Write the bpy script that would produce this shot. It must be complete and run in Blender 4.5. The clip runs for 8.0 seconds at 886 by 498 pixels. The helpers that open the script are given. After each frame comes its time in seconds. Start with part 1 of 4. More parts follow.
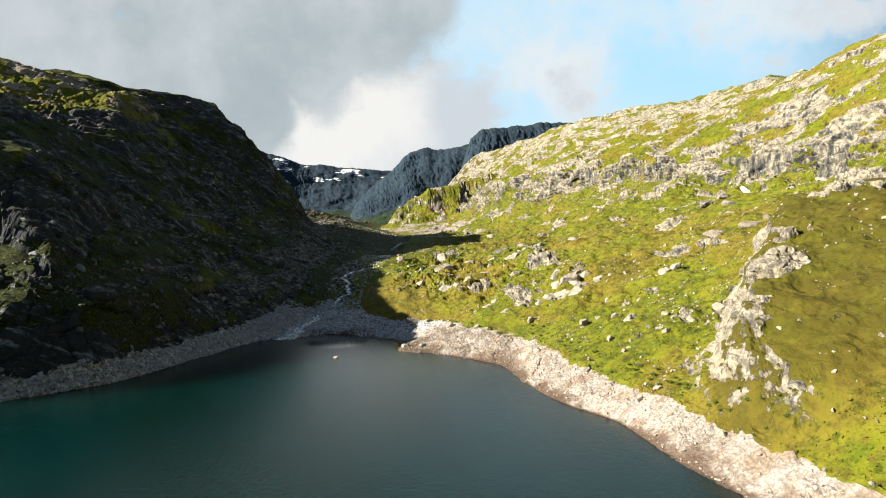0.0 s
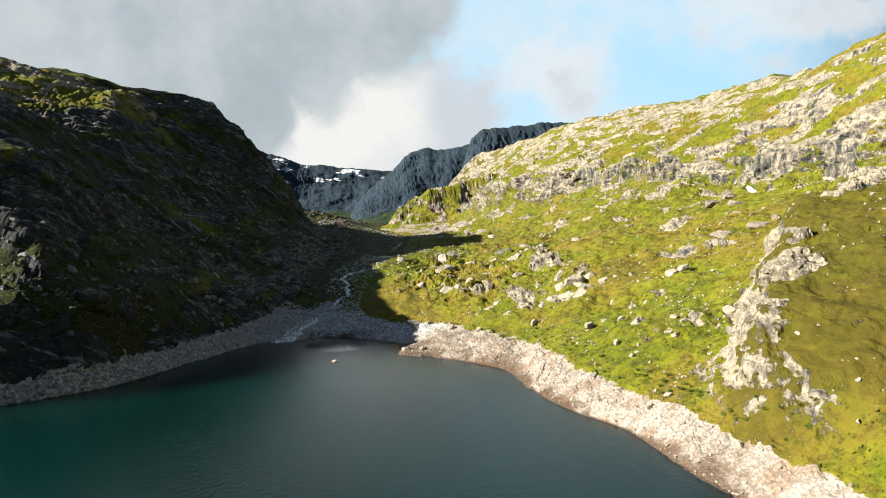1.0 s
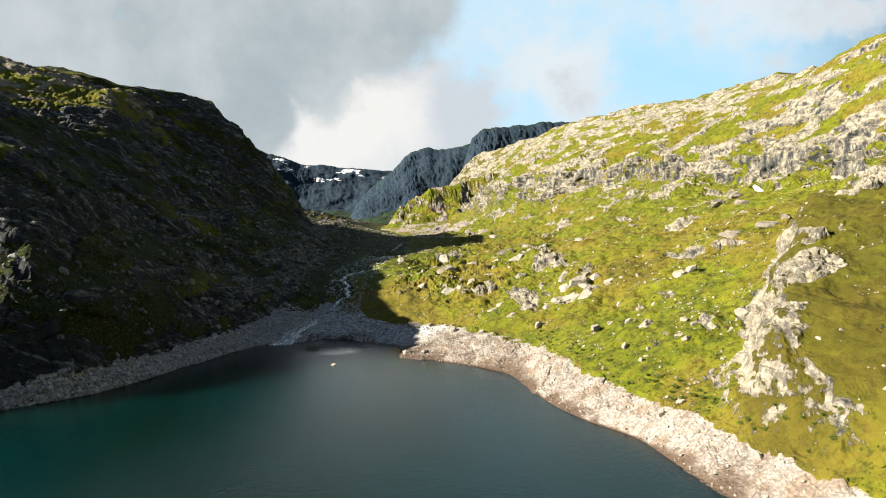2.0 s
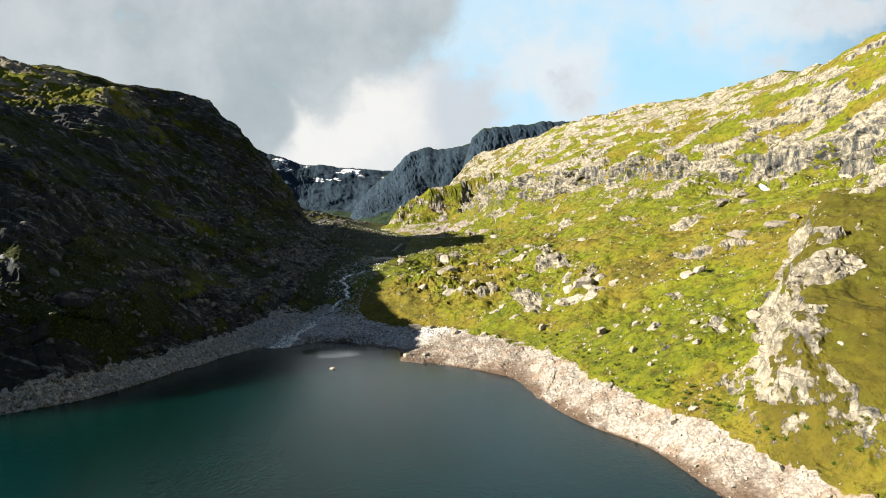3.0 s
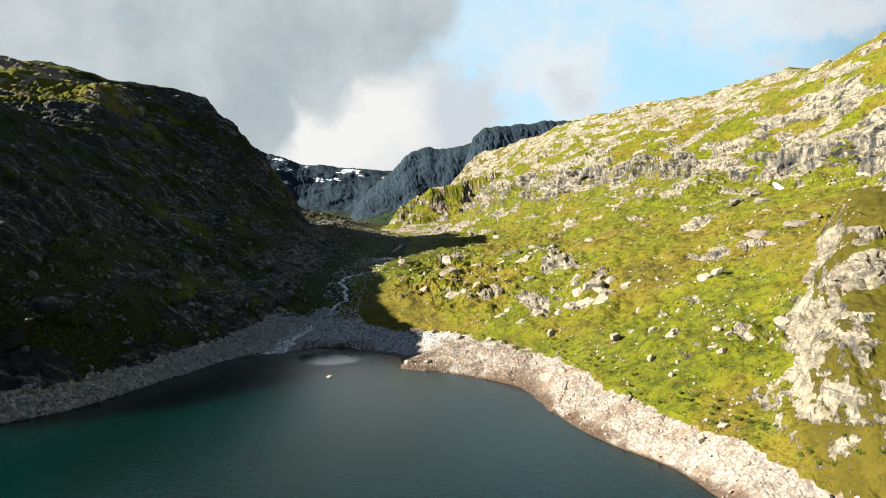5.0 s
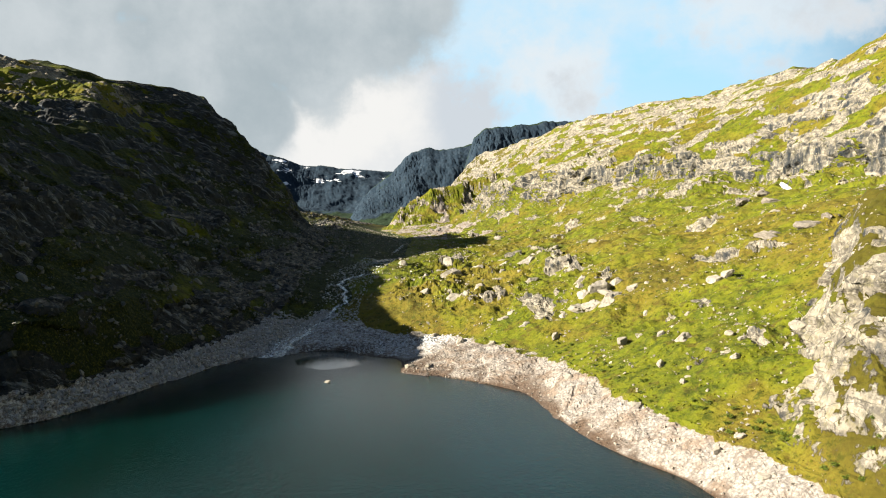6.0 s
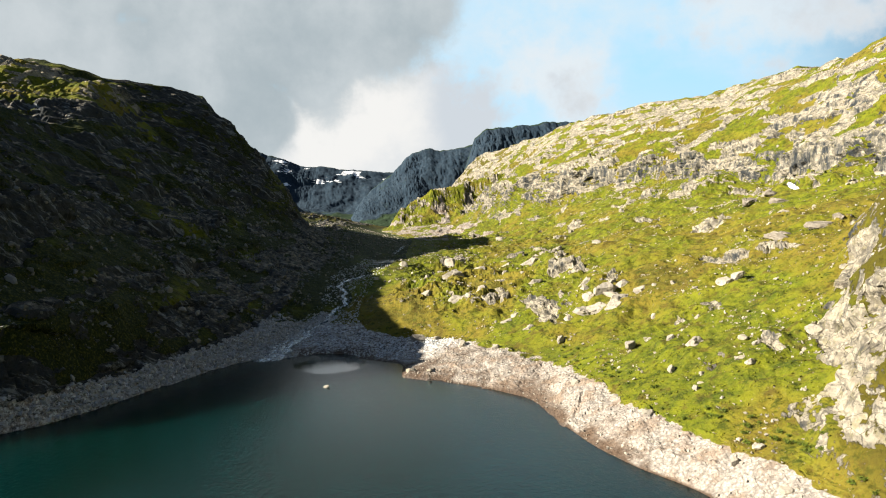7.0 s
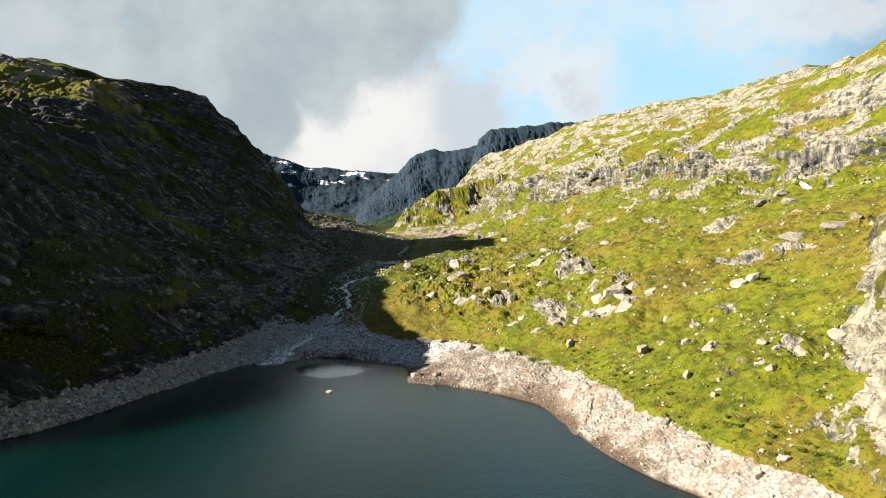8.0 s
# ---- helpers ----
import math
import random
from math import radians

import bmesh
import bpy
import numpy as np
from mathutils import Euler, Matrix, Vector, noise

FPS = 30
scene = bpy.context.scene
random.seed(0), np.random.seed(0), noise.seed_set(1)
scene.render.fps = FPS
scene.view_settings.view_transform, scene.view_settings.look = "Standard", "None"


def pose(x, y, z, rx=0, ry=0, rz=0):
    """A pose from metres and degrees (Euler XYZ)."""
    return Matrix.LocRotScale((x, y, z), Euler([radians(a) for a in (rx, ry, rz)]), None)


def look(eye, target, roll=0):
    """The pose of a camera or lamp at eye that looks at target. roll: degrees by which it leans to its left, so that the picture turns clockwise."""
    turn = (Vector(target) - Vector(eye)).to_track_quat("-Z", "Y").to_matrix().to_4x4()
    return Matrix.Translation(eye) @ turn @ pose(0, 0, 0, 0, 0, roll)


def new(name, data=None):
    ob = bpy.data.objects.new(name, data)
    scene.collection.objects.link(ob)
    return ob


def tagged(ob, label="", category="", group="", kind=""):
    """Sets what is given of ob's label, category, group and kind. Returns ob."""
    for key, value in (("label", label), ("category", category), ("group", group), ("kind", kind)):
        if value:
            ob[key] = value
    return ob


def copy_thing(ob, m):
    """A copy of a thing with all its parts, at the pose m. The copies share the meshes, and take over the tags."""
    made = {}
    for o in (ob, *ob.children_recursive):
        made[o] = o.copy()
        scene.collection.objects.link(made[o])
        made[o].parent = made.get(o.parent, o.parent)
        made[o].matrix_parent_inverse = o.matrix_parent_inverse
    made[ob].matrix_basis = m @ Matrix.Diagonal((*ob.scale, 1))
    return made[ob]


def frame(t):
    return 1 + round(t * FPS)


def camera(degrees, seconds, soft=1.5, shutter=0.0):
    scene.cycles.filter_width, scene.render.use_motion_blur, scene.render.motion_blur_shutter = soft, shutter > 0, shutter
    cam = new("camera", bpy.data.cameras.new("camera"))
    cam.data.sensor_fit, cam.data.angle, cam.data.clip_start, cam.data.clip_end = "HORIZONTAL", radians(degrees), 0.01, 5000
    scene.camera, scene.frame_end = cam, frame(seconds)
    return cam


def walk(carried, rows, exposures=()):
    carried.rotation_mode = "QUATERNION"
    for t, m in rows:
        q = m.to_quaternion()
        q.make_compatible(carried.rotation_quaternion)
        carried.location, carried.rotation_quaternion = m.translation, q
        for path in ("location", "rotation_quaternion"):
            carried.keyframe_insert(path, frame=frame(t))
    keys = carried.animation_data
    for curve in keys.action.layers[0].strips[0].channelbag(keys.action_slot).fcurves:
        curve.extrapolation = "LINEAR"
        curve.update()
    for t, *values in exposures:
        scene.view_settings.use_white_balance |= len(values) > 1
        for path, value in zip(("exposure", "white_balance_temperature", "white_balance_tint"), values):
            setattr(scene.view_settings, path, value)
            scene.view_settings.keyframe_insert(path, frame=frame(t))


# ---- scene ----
cam = camera(66.4, 8.0, 1.1)
PATH = [
    (0, (0.185, -0.687, 59.729), (0.335, 1.307, 59.675), -0.7),
    (0.5, (0.266, 3.443, 59.774), (0.415, 5.437, 59.72), -0.7),
    (1, (0.298, 7.531, 59.811), (0.447, 9.525, 59.758), -0.7),
    (1.5, (0.252, 11.641, 59.845), (0.4, 13.635, 59.792), -0.7),
    (3, (0.114, 23.862, 59.893), (0.262, 25.856, 59.84), -0.8),
    (3.5, (0.073, 27.999, 59.893), (0.221, 29.992, 59.84), -0.8),
    (4, (0.049, 32.179, 59.874), (0.196, 34.173, 59.821), -0.8),
    (4.5, (0.043, 36.366, 59.858), (0.19, 38.36, 59.805), -0.8),
    (6, (0.07, 48.52, 59.698), (0.216, 50.514, 59.649), -0.8),
    (6.5, (0.012, 52.434, 59.637), (0.157, 54.428, 59.589), -0.8),
    (7, (-0.107, 56.304, 59.546), (0.038, 58.298, 59.5), -0.8),
    (7.5, (-0.229, 60.146, 59.461), (-0.086, 62.14, 59.416), -0.8),
    (8, (-0.333, 64.035, 59.381), (-0.2, 66.03, 59.338), -0.8),
]
walk(cam, [(t, look(eye, aim, roll)) for t, eye, aim, roll in PATH])

# ---- world and sun ----
SUN_AZIMUTH = 190.0     # degrees anticlockwise from +x, the side the light comes from
SUN_HEIGHT = 26.0
EXPOSURE = 1.75
SKY = 0.40

world = bpy.data.worlds.new("sky")
scene.world = world
world.use_nodes = True
wn = world.node_tree
wn.nodes.clear()


def wnode(kind, **values):
    n = wn.nodes.new(kind)
    for key, value in values.items():
        n.inputs[key].default_value = value
    return n


def wmath(op, a, b=None):
    n = wn.nodes.new("ShaderNodeMath")
    n.operation = op
    n.use_clamp = False
    for slot, v in ((0, a), (1, b)):
        if v is None:
            continue
        if isinstance(v, (int, float)):
            n.inputs[slot].default_value = v
        else:
            wn.links.new(v, n.inputs[slot])
    return n.outputs[0]


def wramp(value, low, high):
    n = wn.nodes.new("ShaderNodeMapRange")
    n.interpolation_type = "SMOOTHSTEP"
    n.inputs["From Min"].default_value, n.inputs["From Max"].default_value = low, high
    wn.links.new(value, n.inputs["Value"])
    return n.outputs["Result"]


def wmix(fac, a, b):
    n = wn.nodes.new("ShaderNodeMix")
    n.data_type = "RGBA"
    wn.links.new(fac, n.inputs["Factor"])
    for slot, v in ((6, a), (7, b)):
        if isinstance(v, tuple):
            n.inputs[slot].default_value = (*v, 1)
        else:
            wn.links.new(v, n.inputs[slot])
    return n.outputs[2]


sky = wn.nodes.new("ShaderNodeTexSky")
sky.sky_type = "NISHITA"
sky.sun_disc = False
sky.sun_elevation = radians(SUN_HEIGHT)
sky.sun_rotation = radians(90 - SUN_AZIMUTH)
sky.air_density, sky.dust_density, sky.ozone_density = 1.1, 0.5, 3.0
way = wn.nodes.new("ShaderNodeTexCoord").outputs["Generated"]
split = wn.nodes.new("ShaderNodeSeparateXYZ")
wn.links.new(way, split.inputs[0])
# flatten the upper sky onto a cloud layer, so that clouds narrow towards the horizon
lift = wmath("ADD", wmath("MAXIMUM", split.outputs["Z"], 0.0), 0.16)
flat = wn.nodes.new("ShaderNodeCombineXYZ")
wn.links.new(wmath("DIVIDE", split.outputs["X"], lift), flat.inputs[0])
wn.links.new(wmath("DIVIDE", split.outputs["Y"], lift), flat.inputs[1])


def cloud_noise(scale, detail, rough, source, shift=0.0):
    n = wnode("ShaderNodeTexNoise", Scale=scale, Detail=detail, Roughness=rough)
    m = wn.nodes.new("ShaderNodeVectorMath")
    m.operation = "ADD"
    m.inputs[1].default_value = (shift, shift * 0.7, shift * 0.3)
    wn.links.new(source, m.inputs[0])
    wn.links.new(m.outputs[0], n.inputs["Vector"])
    return n.outputs["Fac"]


def toward(azimuth, height, spread, flatten=1.0):
    """1 towards a direction (degrees from +y to the right, degrees up), falling to 0 over spread."""
    a, h = radians(azimuth), radians(height)
    dx = wmath("SUBTRACT", wmath("ARCTAN2", split.outputs["X"], split.outputs["Y"]), a)
    dz = wmath("MULTIPLY", wmath("SUBTRACT", wmath("ARCSINE", split.outputs["Z"]), h), flatten)
    d = wmath("SQRT", wmath("ADD", wmath("MULTIPLY", dx, dx), wmath("MULTIPLY", dz, dz)))
    n = wn.nodes.new("ShaderNodeMapRange")
    n.interpolation_type = "SMOOTHSTEP"
    n.inputs["From Min"].default_value, n.inputs["From Max"].default_value = radians(spread), 0.0
    wn.links.new(d, n.inputs["Value"])
    return n.outputs["Result"]


puff = cloud_noise(5.5, 10.0, 0.6, way, 3.1)
billow = cloud_noise(14.0, 8.0, 0.62, way, 8.4)
sheet = cloud_noise(0.9, 7.0, 0.55, flat.outputs[0], 1.7)


def cloud(window, ragged, low, high):
    """A cloud's density: its window in the sky, torn by the two noises."""
    torn = wmath("ADD", wmath("MULTIPLY", wmath("SUBTRACT", puff, 0.5), ragged),
                 wmath("MULTIPLY", wmath("SUBTRACT", billow, 0.5), ragged * 0.45))
    return wramp(wmath("ADD", window, torn), low, high)


# bright haze low down, thin high veil, fair clouds to the east, the bright heap over the pass, and the grey bank to the west
front = toward(0, 12, 62, 1.3)
haze = wmath("MULTIPLY", wramp(front, 0.15, 0.6), 0.9)
colour = wmix(haze, sky.outputs[0], (7.4, 13.0, 16.8))
veil = wmath("MULTIPLY", wramp(wmath("ADD", sheet, wmath("MULTIPLY", wmath("SUBTRACT", puff, 0.5), 0.5)), 0.42, 0.72), wmath("MULTIPLY", wramp(front, 0.1, 0.5), 0.6))
colour = wmix(veil, colour, (12.5, 12.8, 13.0))
low = wmath("MULTIPLY", toward(14, 5, 26, 2.6), 0.55)
colour = wmix(low, colour, (12.5, 13.6, 14.2))
fair = wmath("MULTIPLY", cloud(wmath("ADD", wmath("MULTIPLY", toward(13.0, 14.0, 10, 1.0), 0.8), wmath("MULTIPLY", toward(31, 16.5, 13, 2.2), 0.8)), 2.6, 0.2, 0.95), 0.72)
colour = wmix(fair, colour, (12.6, 12.9, 13.1))
glow = wramp(wmath("ADD", wmath("MULTIPLY", wmath("SUBTRACT", puff, 0.5), 2.0), toward(-4.5, 9.5, 14, 1.3)), 0.05, 0.85)
heap_colour = wmix(glow, (9.6, 10.4, 11.2), (13.6, 13.5, 13.2))
heap_window = wmath("MAXIMUM", toward(-4.5, 8.0, 11, 1.25), wmath("MAXIMUM", toward(4.0, 8.5, 10, 1.15), toward(-1.0, 4.0, 14, 2.0)))
colour = wmix(cloud(heap_window, 2.0, 0.12, 0.50), colour, heap_colour)
bank_window = wmath("MAXIMUM", toward(-14, 24, 30, 1.7), wmath("MAXIMUM", toward(-32, 14, 21, 0.9), wmath("MAXIMUM", toward(-17, 10, 11, 0.7), wmath("MAXIMUM", toward(-10, 17, 13, 1.0), wmath("MAXIMUM", toward(-13.5, 10.5, 7, 0.8), wmath("MAXIMUM", toward(-1.0, 18.5, 11, 1.2), toward(-11, 10, 6, 0.9)))))))
shade = wramp(wmath("ADD", puff, wmath("MULTIPLY", wmath("SUBTRACT", billow, 0.5), 0.3)), 0.30, 0.78)
bank_colour = wmix(shade, (6.2, 7.25, 7.8), (9.2, 10.0, 10.4))
colour = wmix(cloud(bank_window, 1.3, 0.17, 0.52), colour, bank_colour)
back = wnode("ShaderNodeBackground", Strength=0.05 * SKY)
wn.links.new(colour, back.inputs["Color"])
wout = wn.nodes.new("ShaderNodeOutputWorld")
wn.links.new(back.outputs[0], wout.inputs[0])

sun = new("sun", bpy.data.lights.new("sun", "SUN"))
sun.data.energy, sun.data.angle, sun.data.color = 5.0, radians(0.53), (1.0, 0.91, 0.76)
sun_to = Vector((math.cos(radians(SUN_AZIMUTH)) * math.cos(radians(SUN_HEIGHT)),
                 math.sin(radians(SUN_AZIMUTH)) * math.cos(radians(SUN_HEIGHT)), math.sin(radians(SUN_HEIGHT))))
sun.matrix_world = look(sun_to * 100, (0, 0, 0))
scene.view_settings.exposure = EXPOSURE


# ---- materials ----
class Shader:
    """A node material with short calls for the nodes that the surfaces here share."""

    def __init__(self, name):
        self.material = bpy.data.materials.new(name)
        self.material.use_nodes = True
        self.tree = self.material.node_tree
        self.bsdf = self.tree.nodes["Principled BSDF"]
        self.place = self.tree.nodes.new("ShaderNodeNewGeometry").outputs["Position"]

    def link(self, value, slot):
        if isinstance(value, (int, float)):
            slot.default_value = value
        elif isinstance(value, tuple):
            slot.default_value = (*value, 1) if len(slot.default_value) == 4 else value
        else:
            self.tree.links.new(value, slot)

    def attribute(self, name):
        n = self.tree.nodes.new("ShaderNodeAttribute")
        n.attribute_name = name
        return n.outputs["Fac"]

    def stretch(self, scale, source=None):
        n = self.tree.nodes.new("ShaderNodeVectorMath")
        n.operation = "MULTIPLY"
        n.inputs[1].default_value = scale
        self.tree.links.new(source or self.place, n.inputs[0])
        return n.outputs[0]

    def noise(self, metres, detail=5.0, rough=0.6, source=None, warp=0.0):
        n = self.tree.nodes.new("ShaderNodeTexNoise")
        n.inputs["Scale"].default_value = 1.0 / metres
        n.inputs["Detail"].default_value, n.inputs["Roughness"].default_value = detail, rough
        n.inputs["Distortion"].default_value = warp
        self.tree.links.new(source or self.place, n.inputs["Vector"])
        return n.outputs["Fac"]

    def cells(self, metres, feature="F1", source=None):
        n = self.tree.nodes.new("ShaderNodeTexVoronoi")
        n.feature = feature
        n.inputs["Scale"].default_value = 1.0 / metres
        self.tree.links.new(source or self.place, n.inputs["Vector"])
        return n.outputs["Distance"], n.outputs.get("Color")

    def warped(self, metres, amount):
        n = self.tree.nodes.new("ShaderNodeTexNoise")
        n.inputs["Scale"].default_value, n.inputs["Detail"].default_value = 1.0 / metres, 4.0
        self.tree.links.new(self.place, n.inputs["Vector"])
        m = self.tree.nodes.new("ShaderNodeVectorMath")
        m.operation = "MULTIPLY_ADD"
        m.inputs[1].default_value = (amount, amount, amount)
        self.tree.links.new(n.outputs["Color"], m.inputs[0])
        self.tree.links.new(self.place, m.inputs[2])
        return m.outputs[0]

    def sheared(self, slope):
        """The place with y and z turned into a course down the slope and the way across it."""
        n = self.tree.nodes.new("ShaderNodeSeparateXYZ")
        self.tree.links.new(self.place, n.inputs[0])
        m = self.tree.nodes.new("ShaderNodeCombineXYZ")
        self.tree.links.new(self.math("MULTIPLY", n.outputs[0], 0.3), m.inputs[0])
        self.tree.links.new(self.math("MULTIPLY", self.math("SUBTRACT", n.outputs[1], self.math("MULTIPLY", n.outputs[2], slope)), 0.28), m.inputs[1])
        self.tree.links.new(self.math("MULTIPLY", self.math("ADD", n.outputs[2], self.math("MULTIPLY", n.outputs[1], slope)), 1.6), m.inputs[2])
        return m.outputs[0]

    def math(self, op, a, b=0.0):
        n = self.tree.nodes.new("ShaderNodeMath")
        n.operation = op
        self.link(a, n.inputs[0])
        self.link(b, n.inputs[1])
        return n.outputs[0]

    def ramp(self, value, low, high, to_low=0.0, to_high=1.0):
        n = self.tree.nodes.new("ShaderNodeMapRange")
        n.interpolation_type = "SMOOTHSTEP"
        for key, v in (("From Min", low), ("From Max", high), ("To Min", to_low), ("To Max", to_high)):
            n.inputs[key].default_value = v
        self.link(value, n.inputs["Value"])
        return n.outputs["Result"]

    def mix(self, fac, a, b, blend="MIX"):
        n = self.tree.nodes.new("ShaderNodeMix")
        n.data_type, n.blend_type = "RGBA", blend
        self.link(fac, n.inputs["Factor"])
        self.link(a, n.inputs[6])
        self.link(b, n.inputs[7])
        return n.outputs[2]

    def bump(self, height, metres, strength=1.0, before=None):
        n = self.tree.nodes.new("ShaderNodeBump")
        n.inputs["Distance"].default_value = metres
        self.link(strength, n.inputs["Strength"])
        self.link(height, n.inputs["Height"])
        if before:
            self.tree.links.new(before, n.inputs["Normal"])
        return n.outputs[0]

    def done(self, colour, rough=0.85, normal=None, specular=0.3):
        self.link(colour, self.bsdf.inputs["Base Color"])
        self.link(rough, self.bsdf.inputs["Roughness"])
        self.bsdf.inputs["Specular IOR Level"].default_value = specular
        if normal:
            self.tree.links.new(normal, self.bsdf.inputs["Normal"])
        return self.material


def rock_colours(s, cliff=None):
    """Weathered gneiss: pale grey with darker bands, joints, lichened and rusty streaks; sheer cliffs are
    black-streaked, the west wall darkened for its shade.
    """
    bands = s.noise(11.0, 6.0, 0.62, s.stretch((1.0, 0.5, 2.4)), 1.2)
    fine = s.noise(1.6, 8.0, 0.7)
    streak = s.noise(2.4, 6.0, 0.68, s.stretch((1.0, 0.8, 0.26)), 0.5)
    joint, _ = s.cells(4.5, "DISTANCE_TO_EDGE", s.stretch((1.0, 0.45, 1.1), s.warped(6.0, 3.0)))
    c = s.mix(s.ramp(bands, 0.36, 0.64), (0.122, 0.110, 0.090), (0.30, 0.268, 0.208))
    c = s.mix(s.ramp(fine, 0.46, 0.70, 0.0, 0.75), c, (0.45, 0.41, 0.325))
    c = s.mix(s.ramp(s.noise(6.0, 9.0, 0.72, None, 0.6), 0.48, 0.40, 0.0, 0.7), c, (0.052, 0.047, 0.040))
    c = s.mix(s.ramp(s.noise(3.6, 6.0, 0.7), 0.50, 0.66, 0.0, 0.5), c, (0.19, 0.17, 0.075))
    c = s.mix(s.ramp(s.noise(6.0, 4.0, 0.6), 0.60, 0.76, 0.0, 0.45), c, (0.13, 0.078, 0.045))
    c = s.mix(s.ramp(streak, 0.54, 0.72, 0.0, 0.5), c, (0.045, 0.043, 0.040))
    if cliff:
        # blue-black tint: dark streaks on eastern cliffs, painted shade over the western wall
        tint_amount = s.math("ADD", s.math("MULTIPLY", cliff, 0.55), s.noise(5.0, 6.0, 0.65, s.stretch((1.0, 1.0, 0.3))))
        c = s.mix(s.ramp(tint_amount, 0.56, 0.84, 0.0, 0.9), c, (0.012, 0.019, 0.027))
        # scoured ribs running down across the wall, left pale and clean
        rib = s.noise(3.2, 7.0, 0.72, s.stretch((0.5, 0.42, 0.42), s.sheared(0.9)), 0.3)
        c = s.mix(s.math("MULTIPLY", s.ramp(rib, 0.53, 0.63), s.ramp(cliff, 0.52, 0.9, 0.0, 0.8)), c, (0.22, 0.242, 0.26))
    c = s.mix(s.ramp(joint, 0.028, 0.0, 0.0, 0.7), c, (0.03, 0.028, 0.026))
    return c, fine, streak


def turf_colours(s, dry_less_shade):
    """Lush and mossy greens, ochre sedge and brown heather; near-black green where shade is painted."""
    big, mid, small = s.noise(38.0, 5.0, 0.62), s.noise(7.0, 6.0, 0.68), s.noise(0.9, 6.0, 0.7)
    turf = s.mix(s.ramp(mid, 0.34, 0.66), (0.068, 0.090, 0.0036), (0.130, 0.140, 0.0056))
    turf = s.mix(s.ramp(s.math("ADD", dry_less_shade, s.math("MULTIPLY", s.math("SUBTRACT", big, 0.5), 1.7)), 0.15, 0.85, 0.0, 0.9), turf, (0.138, 0.104, 0.013))
    turf = s.mix(s.ramp(s.math("ADD", dry_less_shade, s.math("MULTIPLY", s.math("SUBTRACT", mid, 0.5), 0.8)), 0.75, 1.05, 0.0, 0.8), turf, (0.07, 0.06, 0.008))
    turf = s.mix(s.ramp(s.noise(6.5, 7.0, 0.68), 0.50, 0.64, 0.0, 0.8), turf, (0.0645, 0.0447, 0.00946))
    turf = s.mix(s.ramp(s.noise(3.2, 7.0, 0.7), 0.50, 0.64, 0.0, 0.85), turf, (0.0258, 0.037, 0.00258))
    # low values: near-black green, the west slope's shade put into the turf
    turf = s.mix(s.ramp(s.math("ADD", dry_less_shade, s.math("MULTIPLY", s.math("SUBTRACT", mid, 0.5), 0.9)), 0.30, -0.30, 0.0, 0.93), turf, (0.006, 0.0135, 0.0045))
    turf = s.mix(s.ramp(small, 0.48, 0.66, 0.0, 0.55), turf, (0.142, 0.138, 0.0189))
    return turf, small


